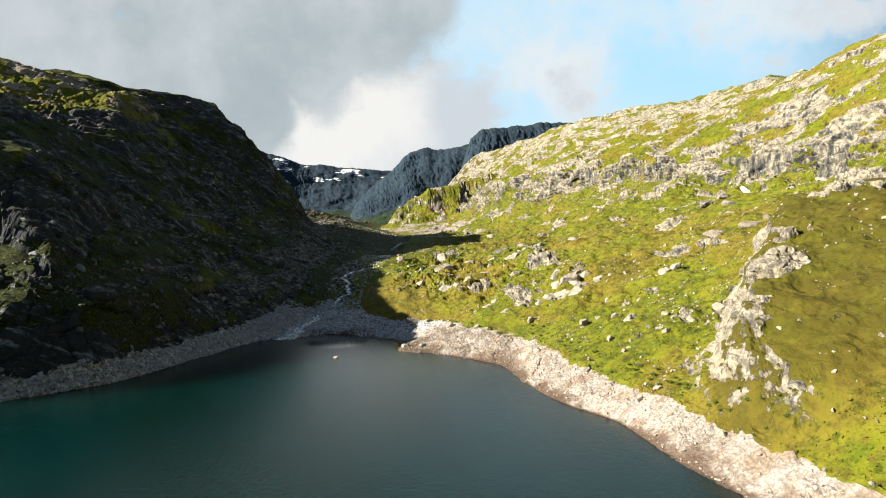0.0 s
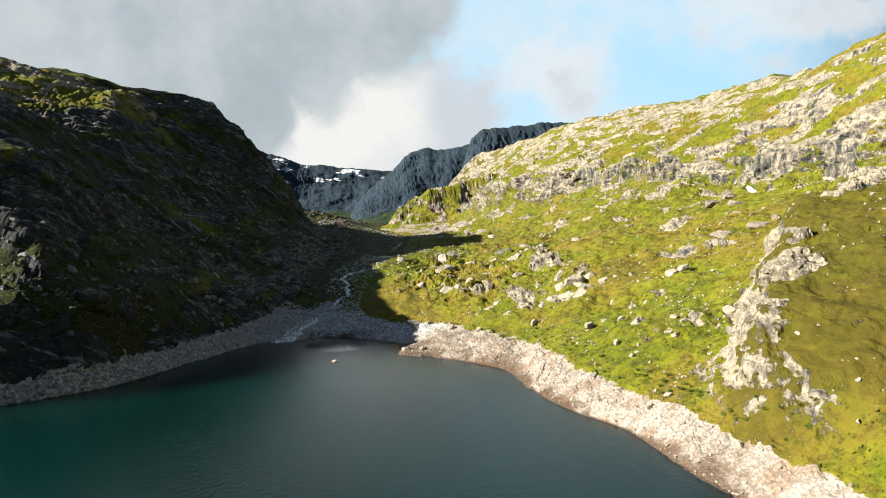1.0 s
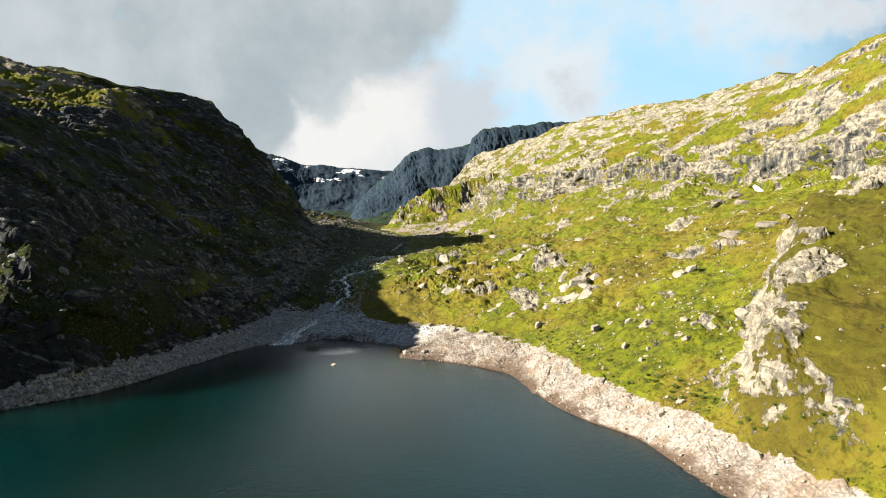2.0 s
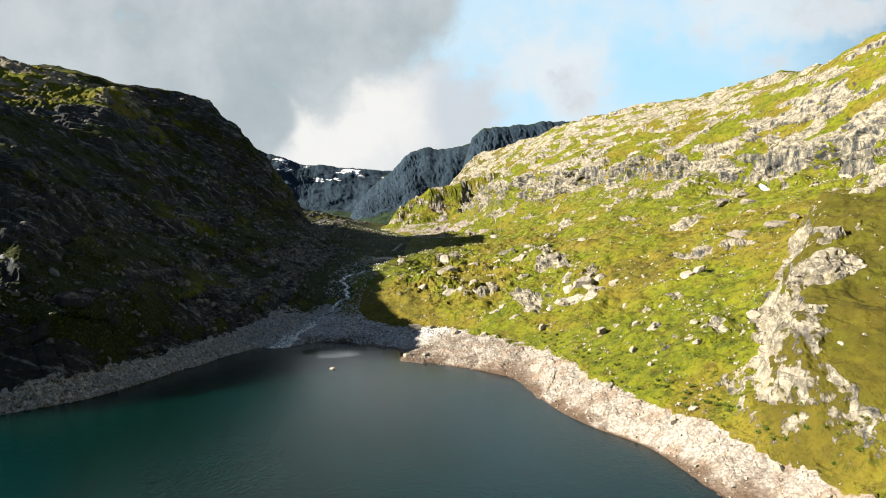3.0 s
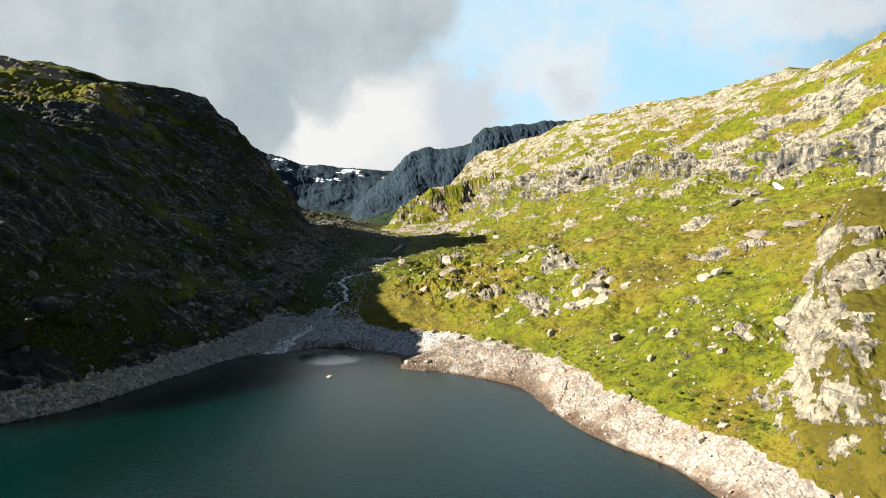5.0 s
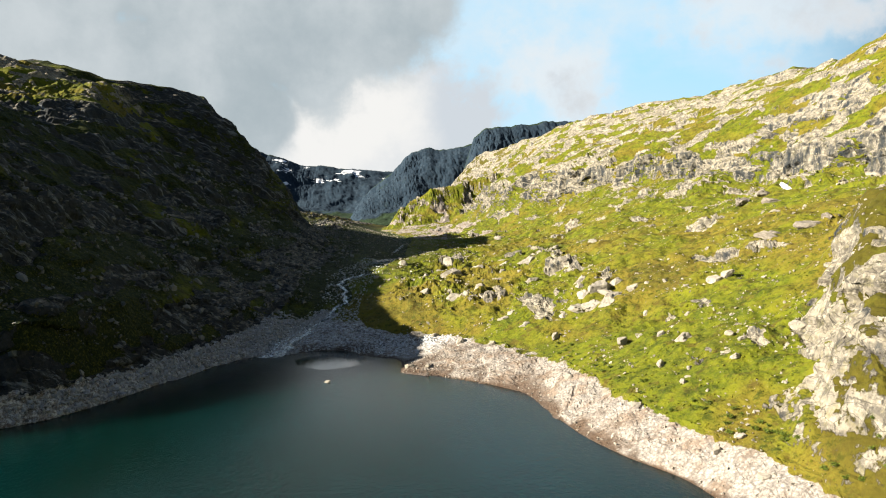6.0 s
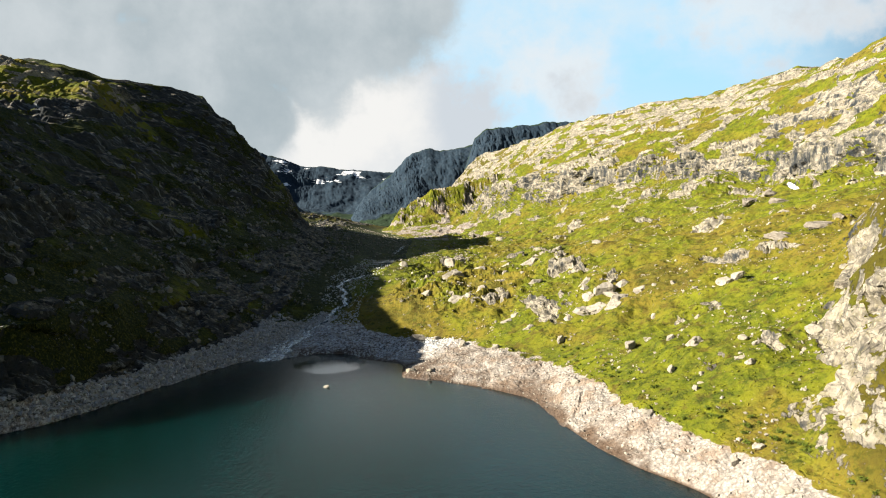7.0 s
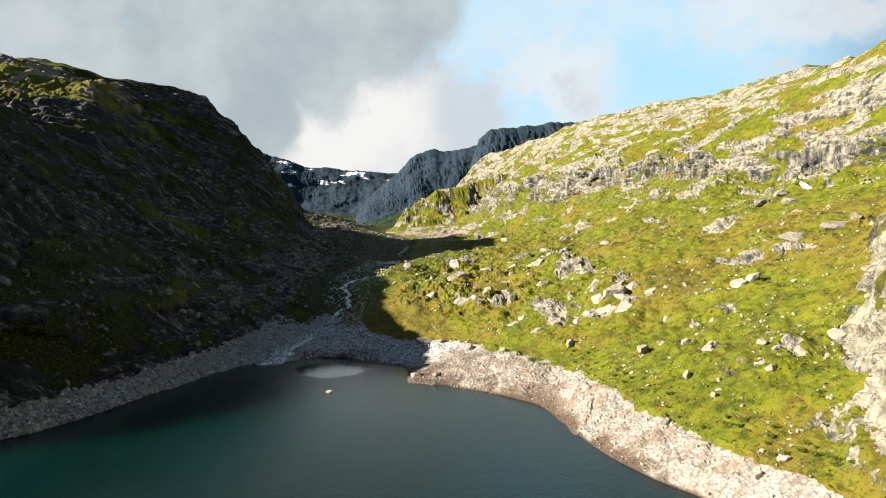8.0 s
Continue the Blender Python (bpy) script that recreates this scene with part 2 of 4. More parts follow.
def ground_material():
    s = Shader("valley_ground")
    rock, ring, dry_less_shade, wet = (s.attribute(n) for n in ("rock", "ring", "dry_less_shade", "wet"))
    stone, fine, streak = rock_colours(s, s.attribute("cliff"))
    turf, small = turf_colours(s, dry_less_shade)
    # painted shade: the knob under grazing sun, and the far valley floor
    turf = s.mix(s.math("MULTIPLY", s.attribute("turf_shade"), s.ramp(s.noise(9.0, 6.0, 0.65), 0.25, 0.6, 0.5, 0.92)), turf, (0.054, 0.046, 0.005))
    # pale slabs show through the turf where it is thin
    gate = s.math("ADD", rock, s.math("MULTIPLY", s.math("SUBTRACT", s.noise(5.5, 8.0, 0.66), 0.5), 1.5))
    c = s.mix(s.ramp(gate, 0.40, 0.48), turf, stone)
    # the drawdown belt: bleached rubble, with brown silt low down
    cell, tint = s.cells(1.1)
    gravel = s.mix(s.ramp(s.noise(0.55, 6.0, 0.7), 0.3, 0.7), (0.18, 0.16, 0.14), (0.42, 0.382, 0.338))
    gravel = s.mix(s.ramp(s.noise(9.0, 7.0, 0.68), 0.46, 0.62, 0.0, 0.8), gravel, (0.205, 0.148, 0.105))
    gap = s.ramp(s.math("ADD", cell, s.math("MULTIPLY", s.noise(4.0, 3.0, 0.5), 0.35)), 0.60, 0.85, 0.0, 0.38)
    gravel = s.mix(gap, gravel, (0.055, 0.048, 0.042))
    # grey gravel by stream mouth and western wall, skylit shade put into its colour
    grey = s.math("MULTIPLY", s.attribute("shaded_shingle"), s.ramp(s.noise(2.2, 7.0, 0.72), 0.42, 0.58, 0.05, 0.95))
    gravel = s.mix(grey, gravel, (0.62, 0.65, 0.67))
    hole = s.ramp(s.noise(1.6, 7.0, 0.75), 0.50, 0.42, 0.0, 0.85)
    gravel = s.mix(s.math("MULTIPLY", s.attribute("shaded_shingle"), hole), gravel, (0.030, 0.032, 0.036))
    belt = s.math("ADD", ring, s.math("MULTIPLY", s.math("SUBTRACT", s.noise(3.0, 6.0, 0.65), 0.5), 0.7))
    c = s.mix(s.ramp(belt, 0.44, 0.56), c, gravel)
    c = s.mix(s.ramp(s.math("ADD", wet, s.math("MULTIPLY", s.math("SUBTRACT", s.noise(5.0, 5.0, 0.6), 0.5), 0.9)), 0.22, 0.95, 0.0, 0.9), c, (0.070, 0.044, 0.028))
    h = s.math("ADD", s.math("MULTIPLY", fine, 0.7), s.math("MULTIPLY", small, 0.5))
    h = s.math("SUBTRACT", h, s.math("MULTIPLY", s.math("MULTIPLY", cell, ring), 0.8))
    n = s.bump(h, 0.55, 0.9)
    n = s.bump(s.noise(4.5, 6.0, 0.6), 1.6, 0.6, n)
    n = s.bump(s.math("MULTIPLY", streak, s.ramp(gate, 0.40, 0.48)), 1.3, 0.8, n)
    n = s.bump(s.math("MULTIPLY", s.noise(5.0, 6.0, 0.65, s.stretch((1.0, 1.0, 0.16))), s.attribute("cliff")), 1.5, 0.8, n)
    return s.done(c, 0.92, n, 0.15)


def rock_material(name, pale=0.0, tint_amount=0.0, film=(0.085, 0.098, 0.098)):
    s = Shader(name)
    c, fine, streak = rock_colours(s)
    info = s.tree.nodes.new("ShaderNodeNewGeometry").outputs["Random Per Island"]
    c = s.mix(s.ramp(info, 0.0, 1.0, 0.0, 0.35), c, (0.284, 0.258, 0.215))
    if pale:
        c = s.mix(pale, c, (0.39, 0.35, 0.30))
    if tint_amount:
        c = s.mix(s.ramp(s.noise(1.4, 6.0, 0.68), 0.36, 0.58, 0.3, tint_amount), c, film)
    n = s.bump(fine, 0.25, 0.8)
    n = s.bump(streak, 0.3, 0.5, n)
    return s.done(c, 0.9, n, 0.2)


def water_material():
    s = Shader("lake_water")
    wave = s.noise(1.1, 5.0, 0.65, s.stretch((1.0, 0.6, 1.0)), 0.4)
    gust = s.noise(42.0, 5.0, 0.55, s.stretch((1.0, 0.4, 1.0)))
    where = s.tree.nodes.new("ShaderNodeSeparateXYZ")
    s.tree.links.new(s.place, where.inputs[0])
    # the sheltered bay at the stream's mouth lies still
    ax = s.math("DIVIDE", s.math("ADD", where.outputs["X"], 30.0), 17.0)
    ay = s.math("DIVIDE", s.math("SUBTRACT", where.outputs["Y"], 369.0), 20.0)
    reach = s.math("ADD", s.math("ADD", s.math("MULTIPLY", ax, ax), s.math("MULTIPLY", ay, ay)), s.math("MULTIPLY", s.math("SUBTRACT", s.noise(9.0, 4.0, 0.6), 0.5), 1.3))
    lee = s.ramp(reach, 1.1, 0.8)
    n = s.bump(wave, 0.2, s.ramp(lee, 0.0, 1.0, 0.5, 0.1))
    n = s.bump(s.noise(6.0, 3.0, 0.5, s.stretch((1.0, 0.5, 1.0))), 0.3, s.ramp(lee, 0.0, 1.0, 0.16, 0.08), n)
    c = s.mix(s.ramp(gust, 0.35, 0.7), (0.0006, 0.0094, 0.0076), (0.0008, 0.0136, 0.0146))
    m = s.done(c, s.math("MULTIPLY", s.ramp(gust, 0.3, 0.7, 0.07, 0.12), s.ramp(lee, 0.0, 1.0, 1.0, 0.7)), n, 0.19)
    s.link(s.ramp(lee, 0.0, 1.0, 0.19, 1.0), s.bsdf.inputs["Specular IOR Level"])
    s.bsdf.inputs["IOR"].default_value = 1.333
    # light scatters through the cloudy melt water
    s.bsdf.subsurface_method = "BURLEY"
    s.bsdf.inputs["Subsurface Weight"].default_value = 1.0
    s.bsdf.inputs["Subsurface Radius"].default_value = (40.0, 40.0, 40.0)
    s.bsdf.inputs["Subsurface Scale"].default_value = 1.0
    return m


def stream_material():
    s = Shader("white_water")
    foam = s.noise(1.2, 6.0, 0.7, s.stretch((1.0, 0.5, 1.0)), 0.8)
    c = s.mix(s.ramp(foam, 0.42, 0.62), (0.03, 0.045, 0.05), (0.72, 0.76, 0.78))
    return s.done(c, s.ramp(foam, 0.4, 0.65, 0.12, 0.7), s.bump(foam, 0.3, 0.8), 0.5)


def mountain_material(name, snow):
    s = Shader(name)
    stone, fine, streak = rock_colours(s)
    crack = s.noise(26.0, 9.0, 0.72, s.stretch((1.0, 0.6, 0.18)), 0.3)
    # distance haze and shade on the far faces are put into these colours
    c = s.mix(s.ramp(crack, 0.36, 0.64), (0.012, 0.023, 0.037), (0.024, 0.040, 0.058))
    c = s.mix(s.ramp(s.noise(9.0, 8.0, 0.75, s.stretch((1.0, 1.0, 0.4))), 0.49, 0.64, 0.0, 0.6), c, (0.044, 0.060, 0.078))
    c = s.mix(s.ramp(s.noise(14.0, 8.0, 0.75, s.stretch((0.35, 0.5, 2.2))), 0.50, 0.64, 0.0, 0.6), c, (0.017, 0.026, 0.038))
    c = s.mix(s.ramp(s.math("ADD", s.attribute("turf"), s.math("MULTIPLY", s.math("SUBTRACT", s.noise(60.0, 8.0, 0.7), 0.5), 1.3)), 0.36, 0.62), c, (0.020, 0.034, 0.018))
    if snow:
        patch = s.math("ADD", s.attribute("snow"), s.math("MULTIPLY", s.math("SUBTRACT", s.noise(85.0, 6.0, 0.6, s.stretch((0.55, 1.0, 2.2))), 0.5), 2.2))
        c = s.mix(s.ramp(patch, 0.66, 0.71), c, (0.8, 0.82, 0.86))
    return s.done(c, 0.95, s.bump(crack, 3.0, 0.5), 0.1)


def turf_material():
    s = Shader("tussock_turf")
    turf, small = turf_colours(s, 0.3)
    return s.done(turf, 0.9, s.bump(small, 0.3, 0.7), 0.15)


def snow_material():
    s = Shader("old_snow")
    c = s.mix(s.ramp(s.noise(2.0, 6.0, 0.65), 0.35, 0.7), (0.55, 0.55, 0.56), (0.82, 0.83, 0.85))
    return s.done(c, 0.7, s.bump(s.noise(1.2, 5.0, 0.6), 0.2, 0.6), 0.3)


GROUND = ground_material()
ROCK = rock_material("weathered_rock")
PALE_ROCK = rock_material("bleached_rock", 0.45)
BOULDER = rock_material("boulder_rock", 0.22)
# copies for shaded shores, the blue-grey of skylit shade put into their film
DIM_ROCK = rock_material("wall_foot_shingle", 0.15, 0.9, (0.36, 0.385, 0.405))
GREY_ROCK = rock_material("shore_shingle", 0.2, 0.9, (0.52, 0.55, 0.57))
LEDGE_ROCK = rock_material("ledge_rock", 0.0, 0.55, (0.10, 0.082, 0.072))
# darker copies of the boulder rock, shade of the west slope in their colour
TALUS_ROCK = rock_material("talus_rock", 0.1, 0.9, (0.17, 0.185, 0.19))
SHADED_ROCK = rock_material("shaded_rock", 0.1, 0.9)
WATER = water_material()
FOAM = stream_material()
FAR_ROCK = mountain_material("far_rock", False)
TURF = turf_material()
SNOW = snow_material()
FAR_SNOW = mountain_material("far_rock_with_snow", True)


# ---- terrain ----
GRAD = np.random.RandomState(11).normal(size=(4096, 3))
GRAD /= np.linalg.norm(GRAD, axis=1)[:, None]
GRAD = GRAD.astype(np.float32)


def perlin(p):
    """Gradient noise at the points p (n, 3), about -0.7 to 0.7."""
    cell = np.floor(p).astype(np.int64)
    f = (p - cell).astype(np.float32)
    u = f * f * f * (f * (f * 6 - 15) + 10)
    total = np.zeros(len(p), np.float32)
    for i in (0, 1):
        wx = u[:, 0] if i else 1 - u[:, 0]
        for j in (0, 1):
            wy = wx * (u[:, 1] if j else 1 - u[:, 1])
            for k in (0, 1):
                h = ((cell[:, 0] + i) * 73856093) ^ ((cell[:, 1] + j) * 19349663) ^ ((cell[:, 2] + k) * 83492791)
                g = GRAD[(h ^ (h >> 13)) & 4095]
                total += wy * (u[:, 2] if k else 1 - u[:, 2]) * (
                    g[:, 0] * (f[:, 0] - i) + g[:, 1] * (f[:, 1] - j) + g[:, 2] * (f[:, 2] - k))
    return total * 1.5


def fbm(p, metres, octaves=4, gain=0.5, shift=0.0):
    p = p / metres + shift
    total, size = 0.0, 1.0
    for _ in range(octaves):
        total = total + size * perlin(p)
        p, size = p * 2.03 + 17.3, size * gain
    return total


def ridged(p, metres, octaves=4, gain=0.5, shift=0.0):
    p = p / metres + shift
    total, size = 0.0, 1.0
    for _ in range(octaves):
        total = total + size * (1 - 2.2 * np.abs(perlin(p)))
        p, size = p * 2.07 + 9.1, size * gain
    return total * 0.5


def facets(p, metres, shift=0.0):
    """Angular blocks: the height of a tilted plane over each random cell, and the nearness of the cell's border."""
    p = p / metres + shift
    cell = np.floor(p).astype(np.int64)
    best = np.full(len(p), 9.0, np.float32)
    second = best.copy()
    height = np.zeros(len(p), np.float32)
    for i in (-1, 0, 1):
        for j in (-1, 0, 1):
            for k in (-1, 0, 1):
                c = cell + np.array([i, j, k])
                h = (c[:, 0] * 73856093) ^ (c[:, 1] * 19349663) ^ (c[:, 2] * 83492791)
                h = h ^ (h >> 13)
                g = GRAD[h & 4095]
                off = (p - c - 0.5 - 0.42 * GRAD[(h * 7 + 5) & 4095]).astype(np.float32)
                d = (off * off).sum(1)
                near = d < best
                second = np.where(near, best, np.minimum(second, d))
                height = np.where(near, (off * g).sum(1) * 0.9 + 0.5 * GRAD[(h * 3 + 1) & 4095, 0], height)
                best = np.where(near, d, best)
    return height, np.sqrt(second) - np.sqrt(best)


def step(a, b, v):
    w = np.clip((v - a) / (b - a), 0, 1)
    return w * w * (3 - 2 * w)


def along(line, y):
    """x and z of a feature line, given as (y, x, z), at the stations y: a curve without overshoot."""
    line = np.array(line, float)
    out = []
    for col in (1, 2):
        s, v = line[:, 0], line[:, col]
        d = np.diff(v) / np.diff(s)
        m = np.zeros(len(v))
        same = d[:-1] * d[1:] > 0
        m[1:-1][same] = 2 * d[:-1][same] * d[1:][same] / (d[:-1] + d[1:])[same]
        m[0], m[-1] = d[0], d[-1]
        i = np.clip(np.searchsorted(s, y) - 1, 0, len(s) - 2)
        h = s[i + 1] - s[i]
        t = np.clip((y - s[i]) / h, 0, 1)
        out.append((2 * t**3 - 3 * t**2 + 1) * v[i] + (t**3 - 2 * t**2 + t) * h * m[i]
                   + (3 * t**2 - 2 * t**3) * v[i + 1] + (t**3 - t**2) * h * m[i + 1])
    return out


# the valley's feature lines from west to east, as (y, x, z)
WEST_FAR = [(-700, -1200, 180), (300, -1200, 150), (700, -1300, 240), (1400, -1300, 330), (2600, -1400, 350), (4900, -1500, 300)]
WEST_BACK = [(-700, -600, 140), (0, -560, 110), (250, -420, 100), (400, -420, 170), (560, -470, 225), (680, -490, 250),
             (800, -430, 240), (950, -420, 190), (1300, -600, 150), (2000, -700, 220), (4900, -900, 300)]
# unseen stretches (y 270-450, 815-945) are shaped to cast the valley's shadows
WEST_RIDGE = [(-700, -420, 120), (0, -360, 78), (230, -300, 66), (270, -295, 74), (300, -290, 116), (325, -288, 140), (350, -286, 142), (380, -284, 147), (447, -275, 157), (520, -298, 166),
              (580, -328, 187), (650, -335, 214), (690, -290, 210), (752, -210, 206), (785, -198, 204), (815, -208, 212), (850, -225, 210),
              (900, -248, 216), (945, -256, 230), (1000, -310, 170), (1050, -360, 120), (1400, -420, 125), (2000, -480, 150), (4900, -600, 200)]
WEST_UPPER = [(-700, -340, 80), (0, -300, 60), (230, -245, 24), (245, -230, 26), (258, -215, 31), (270, -205, 38), (285, -196, 46), (300, -188, 58), (316, -183, 93), (349, -183, 103), (385, -190, 108), (447, -232, 131),
              (520, -232, 138), (580, -226, 153), (660, -240, 180), (740, -185, 180), (780, -150, 157), (830, -185, 162),
              (900, -212, 168), (945, -222, 172), (1000, -285, 125), (1050, -310, 105), (1400, -350, 115), (2000, -400, 140), (4900, -500, 170)]
WEST_TALUS = [(-700, -300, 45), (0, -265, 35), (230, -206, 16), (245, -176, 17), (258, -157, 25), (270, -144, 35), (285, -143, 45), (304, -145, 55), (349, -150, 66), (400, -145, 62),
              (465, -145, 58), (532, -125, 56), (580, -140, 74), (660, -135, 85), (720, -122, 97), (780, -112, 112), (800, -114, 106),
              (860, -170, 108), (930, -210, 108), (1000, -260, 85), (1400, -260, 95), (2000, -200, 115), (4900, -300, 130)]
WEST_MID = [(-700, -285, 22), (0, -250, 18), (230, -196, 12), (245, -166, 12), (258, -148, 17), (270, -134, 24), (283, -123, 29), (304, -119, 30), (349, -113, 35), (400, -108, 33),
            (465, -105, 36), (532, -95, 43), (580, -100, 52), (660, -100, 62), (780, -98, 80), (860, -140, 75), (1000, -180, 72),
            (1400, -160, 82), (2000, -120, 95), (4900, -200, 110)]
WEST_FOOT = [(-700, -275, 8), (0, -243, 8), (230, -187, 8), (256, -149, 8), (280, -119, 8), (310, -110, 8), (355, -97, 8), (386, -87, 8), (434, -72, 14),
             (503, -65, 28), (580, -60, 35), (660, -60, 41), (780, -70, 54), (860, -80, 60), (1000, -90, 70), (1400, -90, 82),
             (2000, -60, 85), (4900, -100, 105)]
WEST_EDGE = [(-700, -262, 0), (0, -230, 0), (150, -200, 0), (225, -180, 0), (252, -143, 0), (265, -128, 0), (280, -113, 0), (310, -101, 0),
             (355, -86, 0), (380, -74, 0), (400, -64, 2.2), (434, -52, 8.5), (470, -40, 18), (530, -42, 28.2), (628, -18, 37),
             (780, -10, 45), (1000, 0, 52), (1250, -30, 62), (1400, -45, 66), (1600, -45, 72), (2000, -30, 82), (4900, -40, 100)]
BED_WEST = [(-700, -200, -9), (150, -150, -9), (252, -110, -7), (310, -82, -6), (355, -70, -3), (375, -67, -1), (387, -63, 0.3),
            (425, -51, 6.0), (455, -39, 13.3), (478, -33, 19), (520, -39, 26.3), (540, -29, 28.4), (596, -14, 35.6), (628, -10, 35.9), (662, -8, 36.3), (780, 4, 44.3),
            (950, 14, 49.5), (1250, -16, 60), (1400, -34, 64), (1600, -34, 70), (2000, -20, 80), (4900, -20, 98)]
BED_EAST = [(-700, 60, -9), (150, 40, -9), (252, 25, -7), (300, 15, -6), (340, -20, -4), (362, -30, -2.5), (375, -28, -1.4), (390, -32, -1.0), (397, -40, -0.1), (404, -54, 2.2),
            (425, -46, 6.0), (455, -34, 13.3), (478, -28, 19), (520, -34, 26.3), (540, -24, 28.4), (596, -6, 35.6), (628, 10, 35.9), (662, 4, 36.3), (780, 12, 44.3),
            (950, 22, 49.5), (1250, -8, 60), (1400, -26, 64), (1600, -26, 70), (2000, -12, 80), (4900, -12, 98)]
EAST_EDGE = [(-700, 140, 0), (0, 98, 0), (100, 84, 0), (142, 77.6, 0), (178, 71.5, 0), (200, 69.5, 0), (223, 59.7, 0), (240, 54.5, 0),
             (260, 51.5, 0), (292, 48, 0), (303, 42, 0), (320, 27, 0), (330, 15, 0), (340, 2.5, 0), (360, 3, 0), (370, 0, 0), (378, -12, 0),
             (388, -17, 0), (396, -25, 0), (402, -45, 1.2), (410, -49, 3.4), (425, -43, 6.6), (455, -31, 14), (478, -25, 19.8), (520, -31, 27), (540, -21, 29),
             (628, 16, 37.4), (780, 18, 45), (950, 26, 50.5), (1250, -4, 62), (1400, -22, 66), (1600, -22, 72), (2000, -4, 82), (4900, 0, 100)]
EAST_RING = [(-700, 155, 9), (0, 112, 9), (100, 96, 9), (152, 88, 9), (187, 84.5, 9), (213, 79, 9), (243, 72, 9), (304, 66, 9), (338, 58, 9),
             (365, 45, 9), (386, 33, 8.2), (404, 12, 7), (414, -4, 8), (426, -15, 10), (445, -19, 15), (470, -18, 20), (500, -13, 26),
             (530, -8, 32.5), (560, 0, 38.5), (600, 16, 40.5), (632, 29, 41), (700, 28, 41), (780, 34, 46), (956, 60, 51), (1250, 20, 66), (1400, -10, 68), (1600, -8, 74), (2000, 20, 84), (4900, 40, 104)]
EAST_LOW = [(-700, 260, 60), (0, 190, 45), (152, 130, 26), (213, 125, 29), (245, 115, 26.5), (278, 112, 26), (326, 110, 28), (356, 96, 27.5),
            (400, 75, 26), (459, 55, 27), (500, 42, 27.5), (536, 40, 29), (600, 42, 39), (640, 52, 43), (680, 60, 42.5), (730, 66, 42), (800, 74, 45),
            (956, 110, 53), (1200, 70, 68), (1400, 25, 74), (1600, 30, 80), (2000, 40, 90), (4900, 100, 110)]
EAST_MID = [(-700, 330, 110), (0, 300, 85), (152, 230, 62), (250, 200, 60), (326, 165, 49), (355, 174, 54), (420, 160, 51), (517, 140, 50.5),
            (600, 150, 53), (700, 150, 53), (800, 150, 56), (956, 150, 62), (1088, 140, 75), (1300, 110, 80), (1600, 75, 88), (2000, 60, 100),
            (4900, 200, 120)]
EAST_FOOT = [(-700, 420, 150), (0, 380, 120), (300, 320, 95), (456, 300, 93), (546, 298, 93), (670, 280, 110), (780, 285, 114), (880, 275, 114),
             (1008, 215, 112), (1088, 175, 110), (1300, 150, 105), (1600, 90, 100), (1900, 70, 108), (2300, 80, 112), (4900, 300, 130)]
EAST_BAND = [(-700, 440, 170), (0, 400, 140), (300, 335, 115), (456, 315, 117), (560, 308, 120), (675, 286, 138), (800, 292, 150), (900, 282, 160),
             (985, 248, 166), (1022, 235, 160), (1088, 190, 135), (1300, 175, 145), (1686, 180, 150), (1900, 120, 135), (2300, 130, 140), (4900, 400, 150)]
EAST_RIDGE = [(-700, 600, 230), (0, 480, 220), (400, 410, 218), (560, 408, 222), (660, 430, 220), (830, 480, 245), (1003, 507, 267),
              (1317, 377, 276), (1600, 330, 276), (1997, 235, 272), (2300, 230, 240), (4900, 500, 200)]
EAST_BACK = [(-700, 900, 250), (400, 600, 235), (660, 640, 235), (1003, 750, 285), (1317, 600, 290), (2000, 500, 300), (2300, 450, 280), (4900, 800, 220)]
EAST_FAR = [(-700, 1500, 240), (1000, 1500, 280), (2300, 1400, 280), (4900, 1500, 240)]

LINES = [WEST_FAR, WEST_BACK, WEST_RIDGE, WEST_UPPER, WEST_TALUS, WEST_MID, WEST_FOOT, WEST_EDGE, BED_WEST, BED_EAST, EAST_EDGE,
         EAST_RING, EAST_LOW, EAST_MID, EAST_FOOT, EAST_BAND, EAST_RIDGE, EAST_BACK, EAST_FAR]
SPANS = [8, 20, 62, 92, 62, 62, 38, 14, 18, 12, 50, 100, 110, 100, 46, 130, 30, 8]


def stations():
    """Rows of the terrain along y, denser where the flight passes nearest."""
    ys, y = [-700.0], -700.0
    while y < 4900:
        if y < 90:
            y += 30
        elif y < 126:
            y += 4
        elif y < 300:
            y += 0.75
        elif y < 430:
            y += 1.1
        elif y < 820:
            y += 1.9
        elif y < 1400:
            y += 4
        elif y < 2300:
            y += 9
        elif y < 3300:
            y += 30
        else:
            y += 130
        ys.append(y)
    return np.array(ys)


